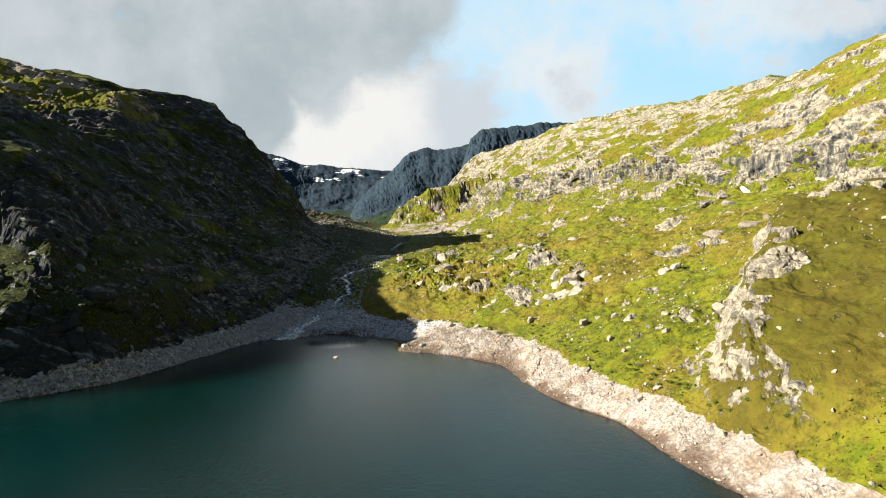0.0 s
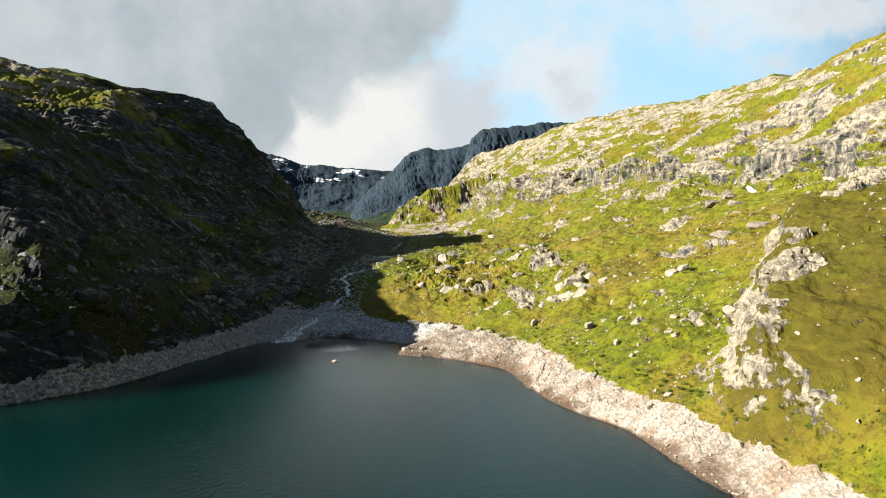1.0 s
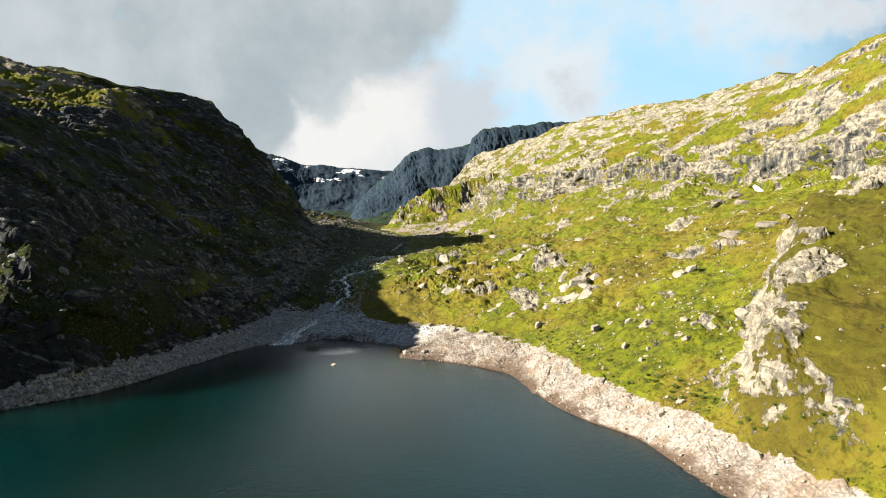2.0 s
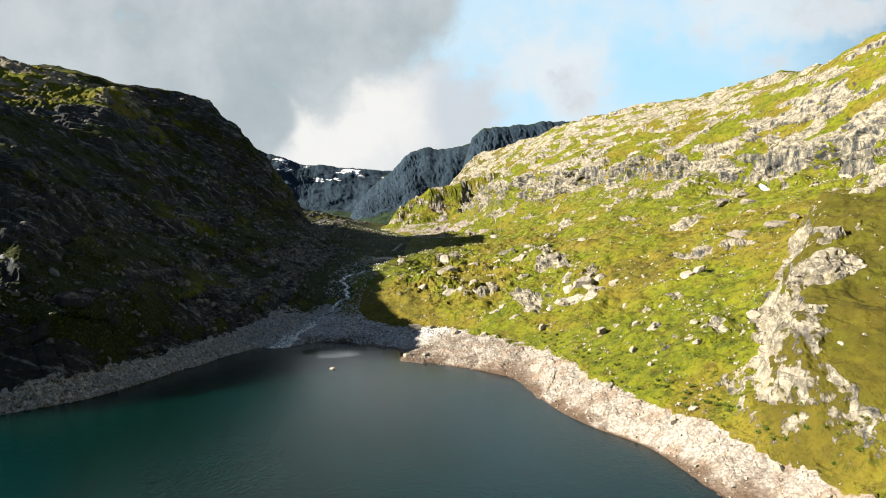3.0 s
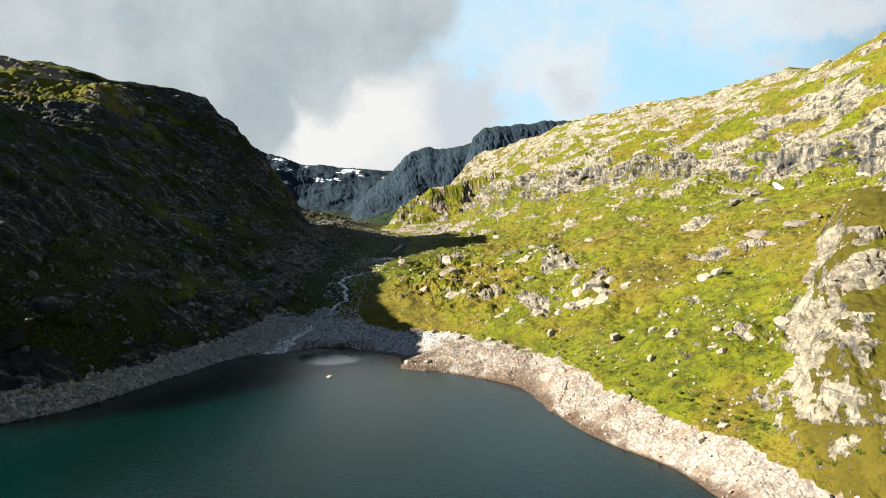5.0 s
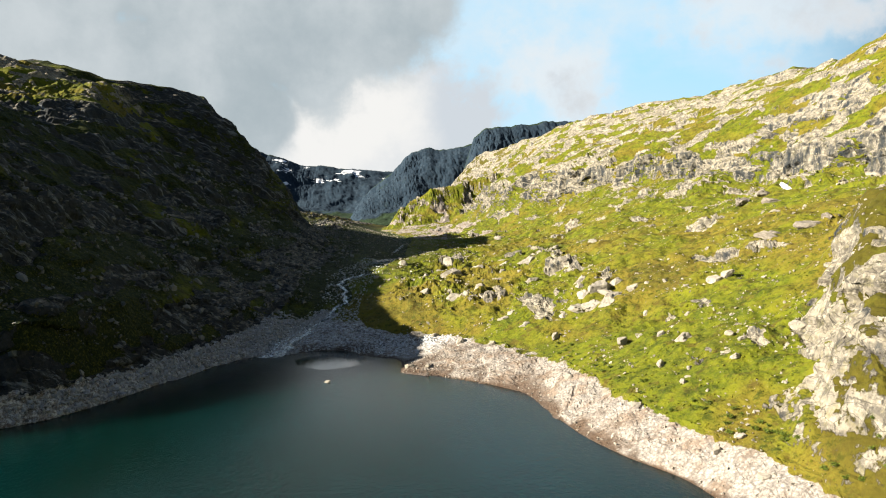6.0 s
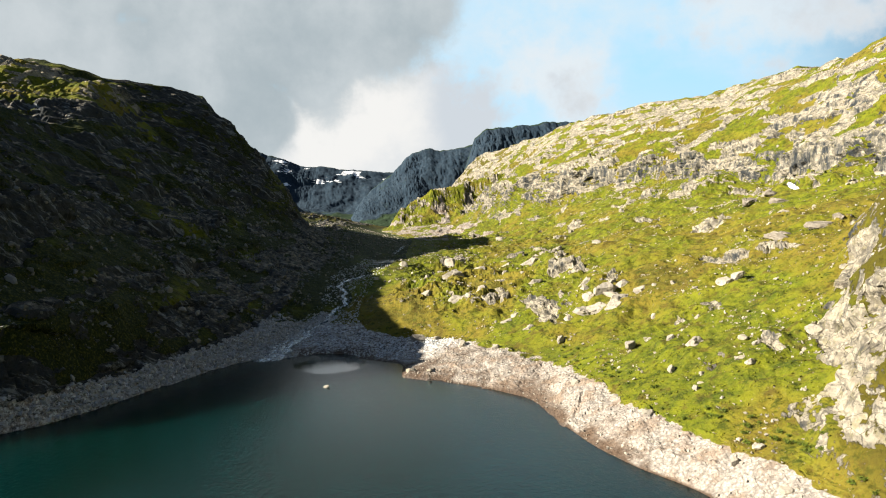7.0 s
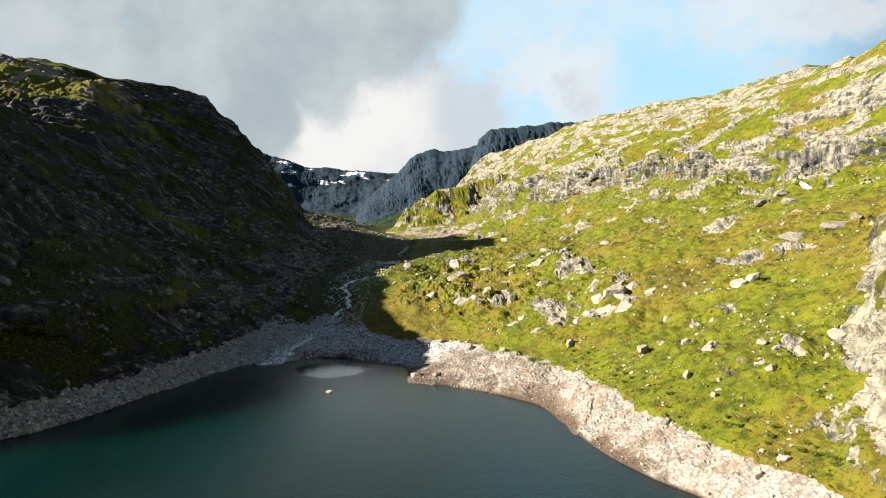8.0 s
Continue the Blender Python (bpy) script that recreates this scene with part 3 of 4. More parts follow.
def crag(x, y):
    """The steep knob on the east shore: rise above the plain slope, and how much of it is bare rock."""
    # its rocky western edge runs from (88, 186) to (158, 280)
    ux, uy = 70 / 117.2, 94 / 117.2
    s = (x - 88) * uy - (y - 186) * ux
    a = (x - 88) * ux + (y - 186) * uy
    wob = 3.0 * np.sin(a / 9.0) + 2.0 * np.sin(a / 3.7 + 1.0)
    s = s + wob
    rise = 21 * step(-6, 13, s - 0.6 * wob) * (1 - 0.65 * step(45, 120, s)) * step(-55, 15, a) * (1 - step(115, 170, a))
    wide = 5 + 9 * np.exp(-((a - 2) / 17) ** 2) + 15 * np.exp(-((a - 42) / 13) ** 2)   # broad slabs low down and at the shoulder
    bare = step(-7, -3, s) * (1 - step(wide - 3, wide + 6, s)) * step(-22, -6, a) * (1 - step(105, 140, a))
    # the low upright face above the belt at the near end
    face = x + 0.25 * wob - 0.19 * (y - 145)
    bare = np.maximum(bare, 0.8 * step(88, 89.5, face) * step(94, 92, face) * step(112, 130, y) * step(184, 172, y))
    return rise, bare


def terrain():
    ys = stations()
    lines = np.array([along(line, ys) for line in LINES])            # lines, (x, z), rows
    cols = []
    for k, n in enumerate(SPANS):
        for i in range(n):
            cols.append((k, i / n))
    cols.append((len(SPANS) - 1, 1.0))
    k = np.array([c[0] for c in cols])
    w = np.array([c[1] for c in cols])[:, None]
    x = lines[k, 0] * (1 - w) + lines[k + 1, 0] * w
    z = lines[k, 1] * (1 - w) + lines[k + 1, 1] * w
    v = k + w[:, 0]                                                # position across the valley in line numbers
    for _ in range(3):                                             # round the kinks, but keep the water's edges
        soft = z.copy()
        soft[1:-1] = 0.25 * z[:-2] + 0.5 * z[1:-1] + 0.25 * z[2:]
        keep = np.exp(-((v - 7) / 0.25) ** 2) + np.exp(-((v - 10) / 0.25) ** 2)
        z = z + (soft - z) * (1 - np.clip(keep, 0, 1))[:, None]
    q = np.stack([ys * 0, ys, ys * 0], 1)
    ease = 0.7 * step(-0.30, 0.40, fbm(q, 120, 1, 0.6, 83.0)) * (lines[15, 1] - lines[14, 1])
    z = z - ease[None] * (step(14, 15, v) * step(16, 15, v))[:, None]
    z = z + (9 * fbm(q, 130, 1, 0.5, 88.0))[None] * (step(13.2, 14, v) * step(15.9, 15, v))[:, None]
    nc, nr = x.shape
    x, z = x.T.ravel(), z.T.ravel()
    y = np.repeat(ys, nc)
    v = np.tile(v, nr)
    p = np.stack([x, y, z], 1)

    land = step(0.0, 1.0, np.where(v > 8.5, v - 10, 7 - v))        # 0 at the water, 1 past the belt
    belt = ((v > 6) & (v < 11)).astype(float)
    east = v > 9.5
    rise, bare = crag(x, y)
    p[:, 2] += np.where(east, rise * step(10.95, 11.3, v), 0)

    # buttresses: the cliffs step out towards the lake end, with walls facing it
    wall = step(13.75, 14.2, v) * (1 - 0.95 * step(15.2, 15.9, v)) * step(17.0, 16.2, v)
    wall_west = step(4.6, 3.8, v) * step(1.6, 2.6, v)
    for metres, reach, shift in ((120.0, 11.0, 0.0), (43.0, 6.0, 5.0), (17.0, 1.4, 9.0)):
        q = np.stack([v * 6.0, y * 0.35, v * 2.0], 1)
        t = y / metres + 0.55 * fbm(q, 11, 3, shift=3.0 + shift)
        f = t - np.floor(t)
        saw = np.where(f < 0.78, 1 - f / 0.78, (f - 0.78) / 0.22)
        size = reach * (0.6 + 0.8 * fbm(q, 9, 2, shift=40.0 + shift))
        p[:, 0] += (wall_west * 0.55 - wall) * size * (saw - 0.5) * step(120, 200, y) * (1 - 0.6 * np.exp(-((v - 2) / 0.5) ** 2))
    # a rib below the western crest that catches the light
    p[:, 2] += 13 * np.exp(-((x + 244) / 13) ** 2) * step(590, 650, y) * step(720, 670, y) * (v < 6)
    p[:, 2] -= 3 * np.exp(-((x + 265) / 24) ** 2) * step(480, 560, y) * step(655, 570, y) * (v < 6)
    p[:, 2] -= 2 * np.exp(-((x + 279) / 15) ** 2) * step(550, 600, y) * step(690, 650, y) * (v < 6)

    # the green spur that juts into the far valley
    crest = np.interp(x, [-25, -8, 8, 36, 80, 150, 210, 280], [60, 76, 97, 126, 146, 160, 178, 190])
    q = np.stack([x, y, z * 0], 1)
    gap = np.abs(y - 1400 - 0.25 * x + 14 * fbm(q, 60, 3, shift=52.0))
    crest = crest + 5 * fbm(q, 35, 3, shift=53.0) - 15 * step(4, 40, gap) - 0.75 * np.clip(gap - 14, 0, None)
    p[:, 2] = np.where((v > 9.5) & (v < 15.5) & (y > 1150) & (y < 1750), np.maximum(p[:, 2], crest), p[:, 2])

    # swells and hummocks
    high = step(10.8, 12.0, v) + step(6.2, 4.5, v)
    p[:, 2] += (fbm(p, 75, 3) * 5.0 + fbm(p, 22, 3, shift=5.0) * 2.2) * high * np.where((v > 16) | (v < 2), 1.4, 1)
    meadow = step(11.0, 11.6, v) * step(14.3, 13.6, v)
    p[:, 2] += meadow * (1.7 * ridged(p * np.array([1, 0.7, 1]), 34, 3, 0.5, 2.0) - 0.6 + 1.3 * fbm(p, 13, 3, 0.55, 6.0) + 0.7 * ridged(p, 5.5, 2, 0.5, 7.0))
    knoll = np.exp(-(((x - 45) / 60) ** 2 + ((y - 480) / 85) ** 2)) * step(11.0, 11.5, v)
    p[:, 2] += knoll * (8.0 * ridged(p, 23, 4, 0.55, 33.0) - 3.0)
    p[:, 2] += fbm(p, 9, 3, shift=8.0) * (0.35 + 0.75 * high) * np.clip(land + 0.15, 0, 1)

    # knobs along the western crest
    p[:, 2] += step(2.02, 2.15, v) * step(3.1, 2.7, v) * step(430, 480, y) * step(760, 700, y) * (3.4 * ridged(p, 15, 3, 0.55, 23.0) + 1.6 * fbm(p, 6, 2, shift=29.0) - 1.2)
    # ice-worn slabs of the upper east side, dipping towards the valley head
    upper = step(14.0, 15.0, v) * step(17.5, 16.6, v)
    dip = np.stack([p[:, 2] + 0.42 * y, 0.16 * y, 0.2 * x], 1)
    slabs = ridged(dip, 19, 4, 0.5, 15.0)
    p[:, 2] += upper * (3.2 * slabs - 1.0) * (1 - 0.6 * np.exp(-((v - 16) / 0.3) ** 2))

    # how rocky each part is
    outcrop = fbm(p * np.array([1, 0.5, 1.5]), 24, 5, 0.55, 31.0)
    bias = np.interp(v, [0, 2, 3, 3.6, 4, 4.5, 5, 5.6, 6, 6.4, 10.6, 11, 11.4, 12, 13, 13.6, 14, 14.5, 15, 15.3, 16, 17],
                     [0.1, -0.1, -0.02, 0.05, -0.1, -0.24, -0.02, 0.34, 0.38, 0.2, 0.0, -0.34, -0.44, -0.40, -0.38, -0.28, -0.12, 0.30, -0.04, -0.14, 0.02, 0.0])
    bias = bias + np.where(east, 0.85 * bare, 0) + np.where((v > 14.9) & (y > 800), 0.12, 0)
    bias = bias + np.where((v > 2.6) & (v < 4.3), 0.14, 0)
    bias = bias - np.where((v > 15) & (v < 16.3), 0.13 * step(900, 600, y), 0)
    bias = bias + 0.5 * np.where(east, step(215, 190, y) * step(0.2, 0.0, np.abs(v - 11.1)), 0)
    knoll = np.exp(-(((x - 45) / 60) ** 2 + ((y - 470) / 75) ** 2))
    bias = bias - 0.05 * knoll
    bias = bias + np.where((v > 14) & (v < 15.4), 0.55 * fbm(p * np.array([0.4, 1, 0.4]), 60, 3, shift=55.0), 0)
    bias = bias + upper * (0.12 + 0.5 * (slabs - 0.35)) + np.where((v > 2) & (v < 3) & (y > 430), 0.28, 0)
    rocky = step(-0.02, 0.20, outcrop + bias)
    rocky = rocky * np.clip(high + 0.2 + 0.8 * step(6.35, 6.05, v), 0, 1)
    rocky = rocky * (1 - 0.9 * np.exp(-((x + 262) / 16) ** 2 - ((y - 618) / 40) ** 2))

    # ledges: steep ground breaks into level risers and treads
    steep = np.where((v > 13.7) | ((v < 5) & (v > 1)), 1.0, 0.3 * rocky) * step(2300, 1900, y)
    for metres, weight, shift in ((27.0, 0.55, 0.0), (9.0, 0.6, 3.0)):
        t = p[:, 2] / metres + fbm(p * np.array([1, 0.5, 1]), metres * 4, 3, shift=12.0 + shift) * 1.1
        f = t - np.floor(t)
        patchy = step(-0.25, 0.15, fbm(p, metres * 3, 2, shift=71.0 + shift))
        p[:, 2] += metres * (step(0.36, 0.64, f) - f) * weight * patchy * steep * (0.45 + 0.55 * rocky) * np.where(v < 6, 0.55, 1.0 - 0.6 * step(14.8, 15.2, v)) * (1 - 0.7 * np.exp(-((v - 2) / 0.5) ** 2))

    # blocks and clefts, pushed out along the slope
    def normals():
        g = p.reshape(nr, nc, 3)
        a = np.gradient(g, axis=1)
        b = np.gradient(g, axis=0)
        n = np.cross(a, b)
        return (n / (np.linalg.norm(n, axis=2, keepdims=True) + 1e-9)).reshape(-1, 3)

    n = normals()
    steep = step(0.70, 0.45, n[:, 2]) * np.clip(high + 0.2, 0, 1)
    hard = np.clip(np.maximum(rocky, 0.8 * steep), 0, 1)
    q = p + 1.5 * np.stack([fbm(p, 8, 2, shift=s) for s in (1.0, 2.0, 3.0)], 1)
    pick = np.nonzero(hard > 0.02)[0]
    block = np.zeros(len(p))
    for metres, size in ((17.0, 2.6), (6.5, 1.0), (2.8, 0.5)):
        sel = pick if metres > 3 else pick[y[pick] < 700]
        h, border = facets(q[sel] * np.array([1, 0.6, 0.75]), metres, metres)
        block[sel] += size * (h - np.where(bare[sel] > 0.1, 0.6, 0.4) * step(0.12, 0.0, border))
    far = np.where(y > 900, 1.6, 1.0) * np.where(east, 1 - 0.5 * step(14.9, 15.3, v), 1.0) * (1 - 0.6 * np.exp(-((v - 16) / 0.35) ** 2)) * (1 - 0.85 * np.exp(-((v - 2) / 0.6) ** 2))
    p += n * (hard * (0.5 + block * np.where(east, 1 + 0.15 * bare, 0.7)) * far)[:, None]
    # rubble lumps on the belt
    body = belt * np.clip(land * 3, 0, 1) * (y < 480)
    pick = np.nonzero(body > 0.01)[0]
    for metres, size in ((8.0, 0.6), (2.6, 0.26)):
        h, border = facets(p[pick], metres, 5.0)
        p[pick, 2] += body[pick] * (size * h + 0.15)
    p[:, 2] += belt * step(0.1, 0.5, land) * fbm(p, 14, 3, shift=44.0) * 1.2
    n = normals()

    torn = land + 0.06 * fbm(p, 7, 4, 0.6, shift=21.0)
    ring = belt * (1 - step(0.90, 1.04, torn)) * (1 - step(424, 446, y + 18 * fbm(p, 16, 3, shift=18.0)))
    ring = np.where((v > 7) & (v < 10) & (y + 18 * fbm(p, 14, 3, shift=19.0) < 452), 1.0, ring)
    wet = np.clip(1 - p[:, 2] / np.where(y > 362, np.where(np.abs(x + 34) < 24, 4.6 + 3 * fbm(p, 10, 3, shift=28.0), 1.4), 5.6 * (1 + 0.5 * step(290, 340, y)) * np.clip(0.75 + 1.6 * fbm(p, 24, 4, 0.6, shift=27.0), 0.15, 1.7)), 0, 1) * ring * np.where(v < 8.5, 0.4, 1.0)
    shaded_shingle = ring * np.where(v < 7, 0.95, np.where((v < 10) | (y > 384), 1.0, step(350, 384, y - 0.4 * x)))
    # gravel fans and bars on the far valley floor
    fan = step(900, 980, y) * step(1700, 1450, y) * step(9.0, 10.0, v) * step(13.4, 12.9, v)
    fan = fan * step(0.05, 0.35, fbm(p * np.array([1, 0.5, 1]), 42, 5, 0.6, 77.0))
    ring = np.maximum(ring, 0.8 * fan)
    wet = np.maximum(wet, 0.42 * fan)
    rock = np.clip(0.62 * rocky + step(np.where(v > 13.8, 0.64, 0.74), 0.42, n[:, 2]) * (0.5 + 0.35 * fbm(p, 30, 4, 0.6, shift=66.0)) * np.clip(high + 0.2, 0, 1), 0, 1)
    dry_less_shade = 0.36 + 0.65 * fbm(p * np.array([1, 0.7, 1]), 45, 4, 0.55, shift=61.0) + 0.25 * np.exp(-(((x - 150) / 70) ** 2 + ((y - 430) / 120) ** 2))
    # knob drier; west lowered below the sunlit crest to paint the mountain's shade
    dry_less_shade = dry_less_shade + np.where(east, 0.12 * step(4, 18, rise), -0.78 + 0.83 * step(130, 175, p[:, 2]) * step(730, 650, y))

    dry_less_shade = np.where(east, np.maximum(dry_less_shade, 0.16) + 0.10 * np.exp(-(((x - 25) / 45) ** 2 + ((y - 425) / 30) ** 2)) + 0.3 * np.exp(-(((x - 112) / 28) ** 2 + ((y - 365) / 40) ** 2)), dry_less_shade)
    i = np.arange(nr - 1)[:, None] * nc + np.arange(nc - 1)[None, :]
    faces = np.stack([i, i + 1, i + nc + 1, i + nc], 2).reshape(-1, 4)
    # on the west, cliff follows the mountain's shade and leaves the lit crest out
    return p, faces, n, {"shaded_shingle": shaded_shingle, "rock": rock, "ring": ring, "wet": wet, "dry_less_shade": dry_less_shade, "turf_shade": np.maximum(np.where(east, step(3, 14, rise), 0), step(1500, 1900, y) * 1.1), "cliff": np.where(east, 0.42 * step(0.66, 0.34, n[:, 2]) * (1 - 0.8 * bare), np.clip(0.4 + 0.7 * step(0.85, 0.45, n[:, 2]), 0, 1) * np.maximum(step(190, 150, p[:, 2]), step(640, 720, y)))}, v


def mesh_from(name, points, faces, material, smooth=True, values=None):
    me = bpy.data.meshes.new(name)
    size = faces.shape[1]
    me.vertices.add(len(points))
    me.vertices.foreach_set("co", np.ascontiguousarray(points, np.float32).ravel())
    me.loops.add(faces.size)
    me.loops.foreach_set("vertex_index", np.ascontiguousarray(faces, np.int32).ravel())
    me.polygons.add(len(faces))
    me.polygons.foreach_set("loop_start", np.arange(0, faces.size, size, dtype=np.int32))
    me.polygons.foreach_set("use_smooth", np.full(len(faces), smooth))
    for key, v in (values or {}).items():
        a = me.attributes.new(key, "FLOAT", "POINT")
        a.data.foreach_set("value", np.ascontiguousarray(v, np.float32))
    me.materials.append(material)
    me.update(calc_edges=True)
    me.validate()
    return me


LAND, LAND_FACES, LAND_UP, LAND_VALUES, ACROSS = terrain()
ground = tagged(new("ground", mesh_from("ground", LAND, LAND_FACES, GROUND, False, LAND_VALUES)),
                "green and rocky valley sides with a pale belt round the lake", "ground", kind="structure")

water_me = bpy.data.meshes.new("water")
water_me.from_pydata([(-420, -720, 0), (260, -720, 0), (260, 400, 0), (-420, 400, 0)], [], [(0, 1, 2, 3)])
water_me.materials.append(WATER)
water = tagged(new("water", water_me), "dark teal mountain lake with fine ripples", "lake", kind="structure")


# ---- far mountains ----
def mountain(name, crest, drop, depth, base, material, label, snow_from=None):
    """A wall of rock under a crest line of (x, y, z), falling towards the camera and away behind."""
    crest = np.array(crest, float)
    s = np.linspace(0, 1, 300)
    at = np.linspace(0, 1, len(crest))
    c = np.stack([np.interp(s, at, crest[:, i]) for i in range(3)], 1)
    c[:, 2] += 7 * fbm(c, 60, 5, 0.55, shift=2.0)
    t = np.concatenate([np.linspace(-1.0, 0, 12)[:-1], np.linspace(0, 1, 150)])
    fall = np.where(t < 0, -t * 0.25, 0.12 * step(0, 0.12, t) + 0.60 * step(0.08, 0.45, t) + 0.28 * step(0.4, 1.0, t))
    g = np.repeat(c[None], len(t), 0)
    g[:, :, 1] -= (t * depth)[:, None]
    g[:, :, 2] = c[None, :, 2] - fall[:, None] * (c[None, :, 2] - base)
    p = g.reshape(-1, 3)
    tt = np.repeat(t, len(s))
    face = step(0.0, 0.10, tt)
    p[:, 1] -= face * (fbm(p * np.array([1, 1, 0.14]), 220, 3, 0.5, 4.0) * drop * 0.8)
    q = p + np.stack([p[:, 2] * 0.35, p[:, 0] * 0, p[:, 0] * 0], 1) + 14 * np.stack([fbm(p, 70, 3, shift=s) for s in (1.0, 2.0, 3.0)], 1)
    p[:, 1] -= face * (3.5 * ridged(q * np.array([1, 1, 0.25]), 80, 5, 0.7, 3.0) + 6 * ridged(q * np.array([1, 1, 0.2]), 21, 4, 0.7, 8.0))
    # ledges across the faces
    for metres, weight in ((34.0, 0.25), (11.0, 0.5)):
        w = (p[:, 2] + 0.06 * p[:, 0]) / metres + 0.9 * fbm(p * np.array([1, 1, 0.5]), metres * 3, 3, shift=metres)
        f = w - np.floor(w)
        p[:, 2] += face * metres * (step(0.3, 0.7, f) - f) * weight * step(-0.2, 0.2, fbm(p, metres * 4, 2, shift=5.0 + metres))
    p[:, 2] += face * fbm(p, 150, 3, shift=9.0) * 10
    turf = np.where(tt > 0.4, 0.25 + 0.65 * step(0.4, 0.65, tt), 0.22) + 0.25 * (tt < 0.03)
    values = {"turf": turf}
    if snow_from is not None:
        values["snow"] = (0.46 + 0.2 * np.exp(-((p[:, 0] + 400) / 70) ** 2)) * step(snow_from - 120, snow_from - 60, p[:, 2]) * step(0.5, 0.35, tt)
    nc = len(s)
    i = np.arange(len(t) - 1)[:, None] * nc + np.arange(nc - 1)[None, :]
    faces = np.stack([i, i + nc, i + nc + 1, i + 1], 2).reshape(-1, 4)
    return tagged(new(name, mesh_from(name, p, faces, material, True, values)), label, "mountain", kind="structure")


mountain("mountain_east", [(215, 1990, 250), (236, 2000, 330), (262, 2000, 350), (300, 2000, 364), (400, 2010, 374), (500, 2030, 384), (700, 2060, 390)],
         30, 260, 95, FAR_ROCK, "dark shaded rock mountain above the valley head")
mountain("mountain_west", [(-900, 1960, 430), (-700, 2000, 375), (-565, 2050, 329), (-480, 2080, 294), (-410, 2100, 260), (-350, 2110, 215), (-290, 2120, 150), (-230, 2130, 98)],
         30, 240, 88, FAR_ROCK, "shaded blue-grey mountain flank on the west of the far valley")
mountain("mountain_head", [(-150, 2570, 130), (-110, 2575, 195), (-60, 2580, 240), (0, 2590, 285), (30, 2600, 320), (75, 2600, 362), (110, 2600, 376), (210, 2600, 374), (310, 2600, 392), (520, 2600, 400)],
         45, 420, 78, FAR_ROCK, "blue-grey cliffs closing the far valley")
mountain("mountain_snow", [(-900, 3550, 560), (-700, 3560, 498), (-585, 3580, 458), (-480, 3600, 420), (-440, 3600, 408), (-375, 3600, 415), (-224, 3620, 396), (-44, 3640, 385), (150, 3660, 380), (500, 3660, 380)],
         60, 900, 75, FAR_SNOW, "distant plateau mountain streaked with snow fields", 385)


# ---- water courses and snow ----
def ribbon(name, line, widths, lift, label):
    """A running stream laid along a course of (y, x, z)."""
    y = np.arange(line[0][0], line[-1][0], 0.8)
    x, z = along(line, y)
    w = np.interp(y, np.linspace(y[0], y[-1], len(widths)), widths)
    across = np.linspace(-1, 1, 7)
    px = x[:, None] + across[None] * w[:, None] + 1.2 * np.sin(y / 4.1)[:, None] + 0.8 * np.sin(y / 1.9)[:, None]
    pz = z[:, None] + lift - 0.25 * across[None] ** 2
    p = np.stack([px, np.repeat(y[:, None], 7, 1), pz], 2).reshape(-1, 3)
    p[:, 2] += 0.18 * fbm(p, 1.8, 3, shift=4.0)
    p[:, 0] += 0.8 * fbm(p, 3.0, 3, shift=14.0)
    i = np.arange(len(y) - 1)[:, None] * 7 + np.arange(6)[None]
    faces = np.stack([i, i + 1, i + 8, i + 7], 2).reshape(-1, 4)
    return tagged(new(name, mesh_from(name, p, faces, FOAM)), label, "stream", kind="structure")


COURSE = [(378, -63, -0.9), (425, -48.5, 6.0), (455, -36.5, 13.3), (478, -30.5, 19), (520, -36.5, 26.3), (540, -26.5, 28.4), (600, -8, 34)]
ribbon("stream", COURSE, [2.2, 2.0, 1.8, 1.5, 1.2, 1.1, 1.3, 1.1, 1.2, 1.3, 1.0, 0.9], 0.5, "white foaming stream tumbling over stones to the lake")
ribbon("stream_branch", [(380, -58, -0.8), (400, -53.5, 2.3), (425, -46.5, 6.3), (450, -38.0, 12.2)], [1.8, 1.2, 1.0, 0.4], 0.5,
       "thin side branch of the foaming stream")
ribbon("stream_branch_west", [(380, -66, -0.8), (400, -60.5, 2.4), (425, -51.5, 6.2), (440, -45.0, 9.6)], [1.6, 1.3, 0.8, 0.4], 0.5,
       "thin side branch of the foaming stream")
ribbon("stream_far", [(700, 0, 40.6), (780, 8, 44.3), (860, 13, 46.6)], [0.25, 0.5, 0.2], 0.3, "thin pale stream winding over the valley floor")
pond_me = bpy.data.meshes.new("pond")
pond_me.from_pydata([(-16, 600, 36.6), (4, 600, 36.6), (24, 630, 36.6), (12, 664, 36.6), (-14, 664, 36.6), (-20, 632, 36.6)], [], [(0, 1, 2, 3, 4, 5)])
pond_me.materials.append(WATER)
tagged(new("pond", pond_me), "small still pool on the shaded valley floor", "pond", kind="structure")


# ---- stones ----
def hull_rock(seed, points, squash):
    """An angular stone: the hull of random points, about one metre across."""
    rng = np.random.RandomState(seed)
    d = rng.normal(size=(points, 3))
    d /= np.linalg.norm(d, axis=1)[:, None]
    d *= rng.uniform(0.40, 0.56, size=(points, 1))
    bm = bmesh.new()
    for c in d * np.array([1.0, rng.uniform(0.65, 0.9), squash]):
        bm.verts.new(c)
    found = bmesh.ops.convex_hull(bm, input=bm.verts)
    bmesh.ops.delete(bm, geom=list({g for g in found["geom_interior"] if isinstance(g, bmesh.types.BMVert)}), context="VERTS")
    bmesh.ops.triangulate(bm, faces=bm.faces[:])
    bm.verts.index_update()
    v = np.array([x.co for x in bm.verts])
    f = np.array([[x.index for x in face.verts] for face in bm.faces])
    bm.free()
    return v, f


PEBBLES = [hull_rock(100 + i, 9, 0.55 + 0.05 * (i % 4)) for i in range(14)]


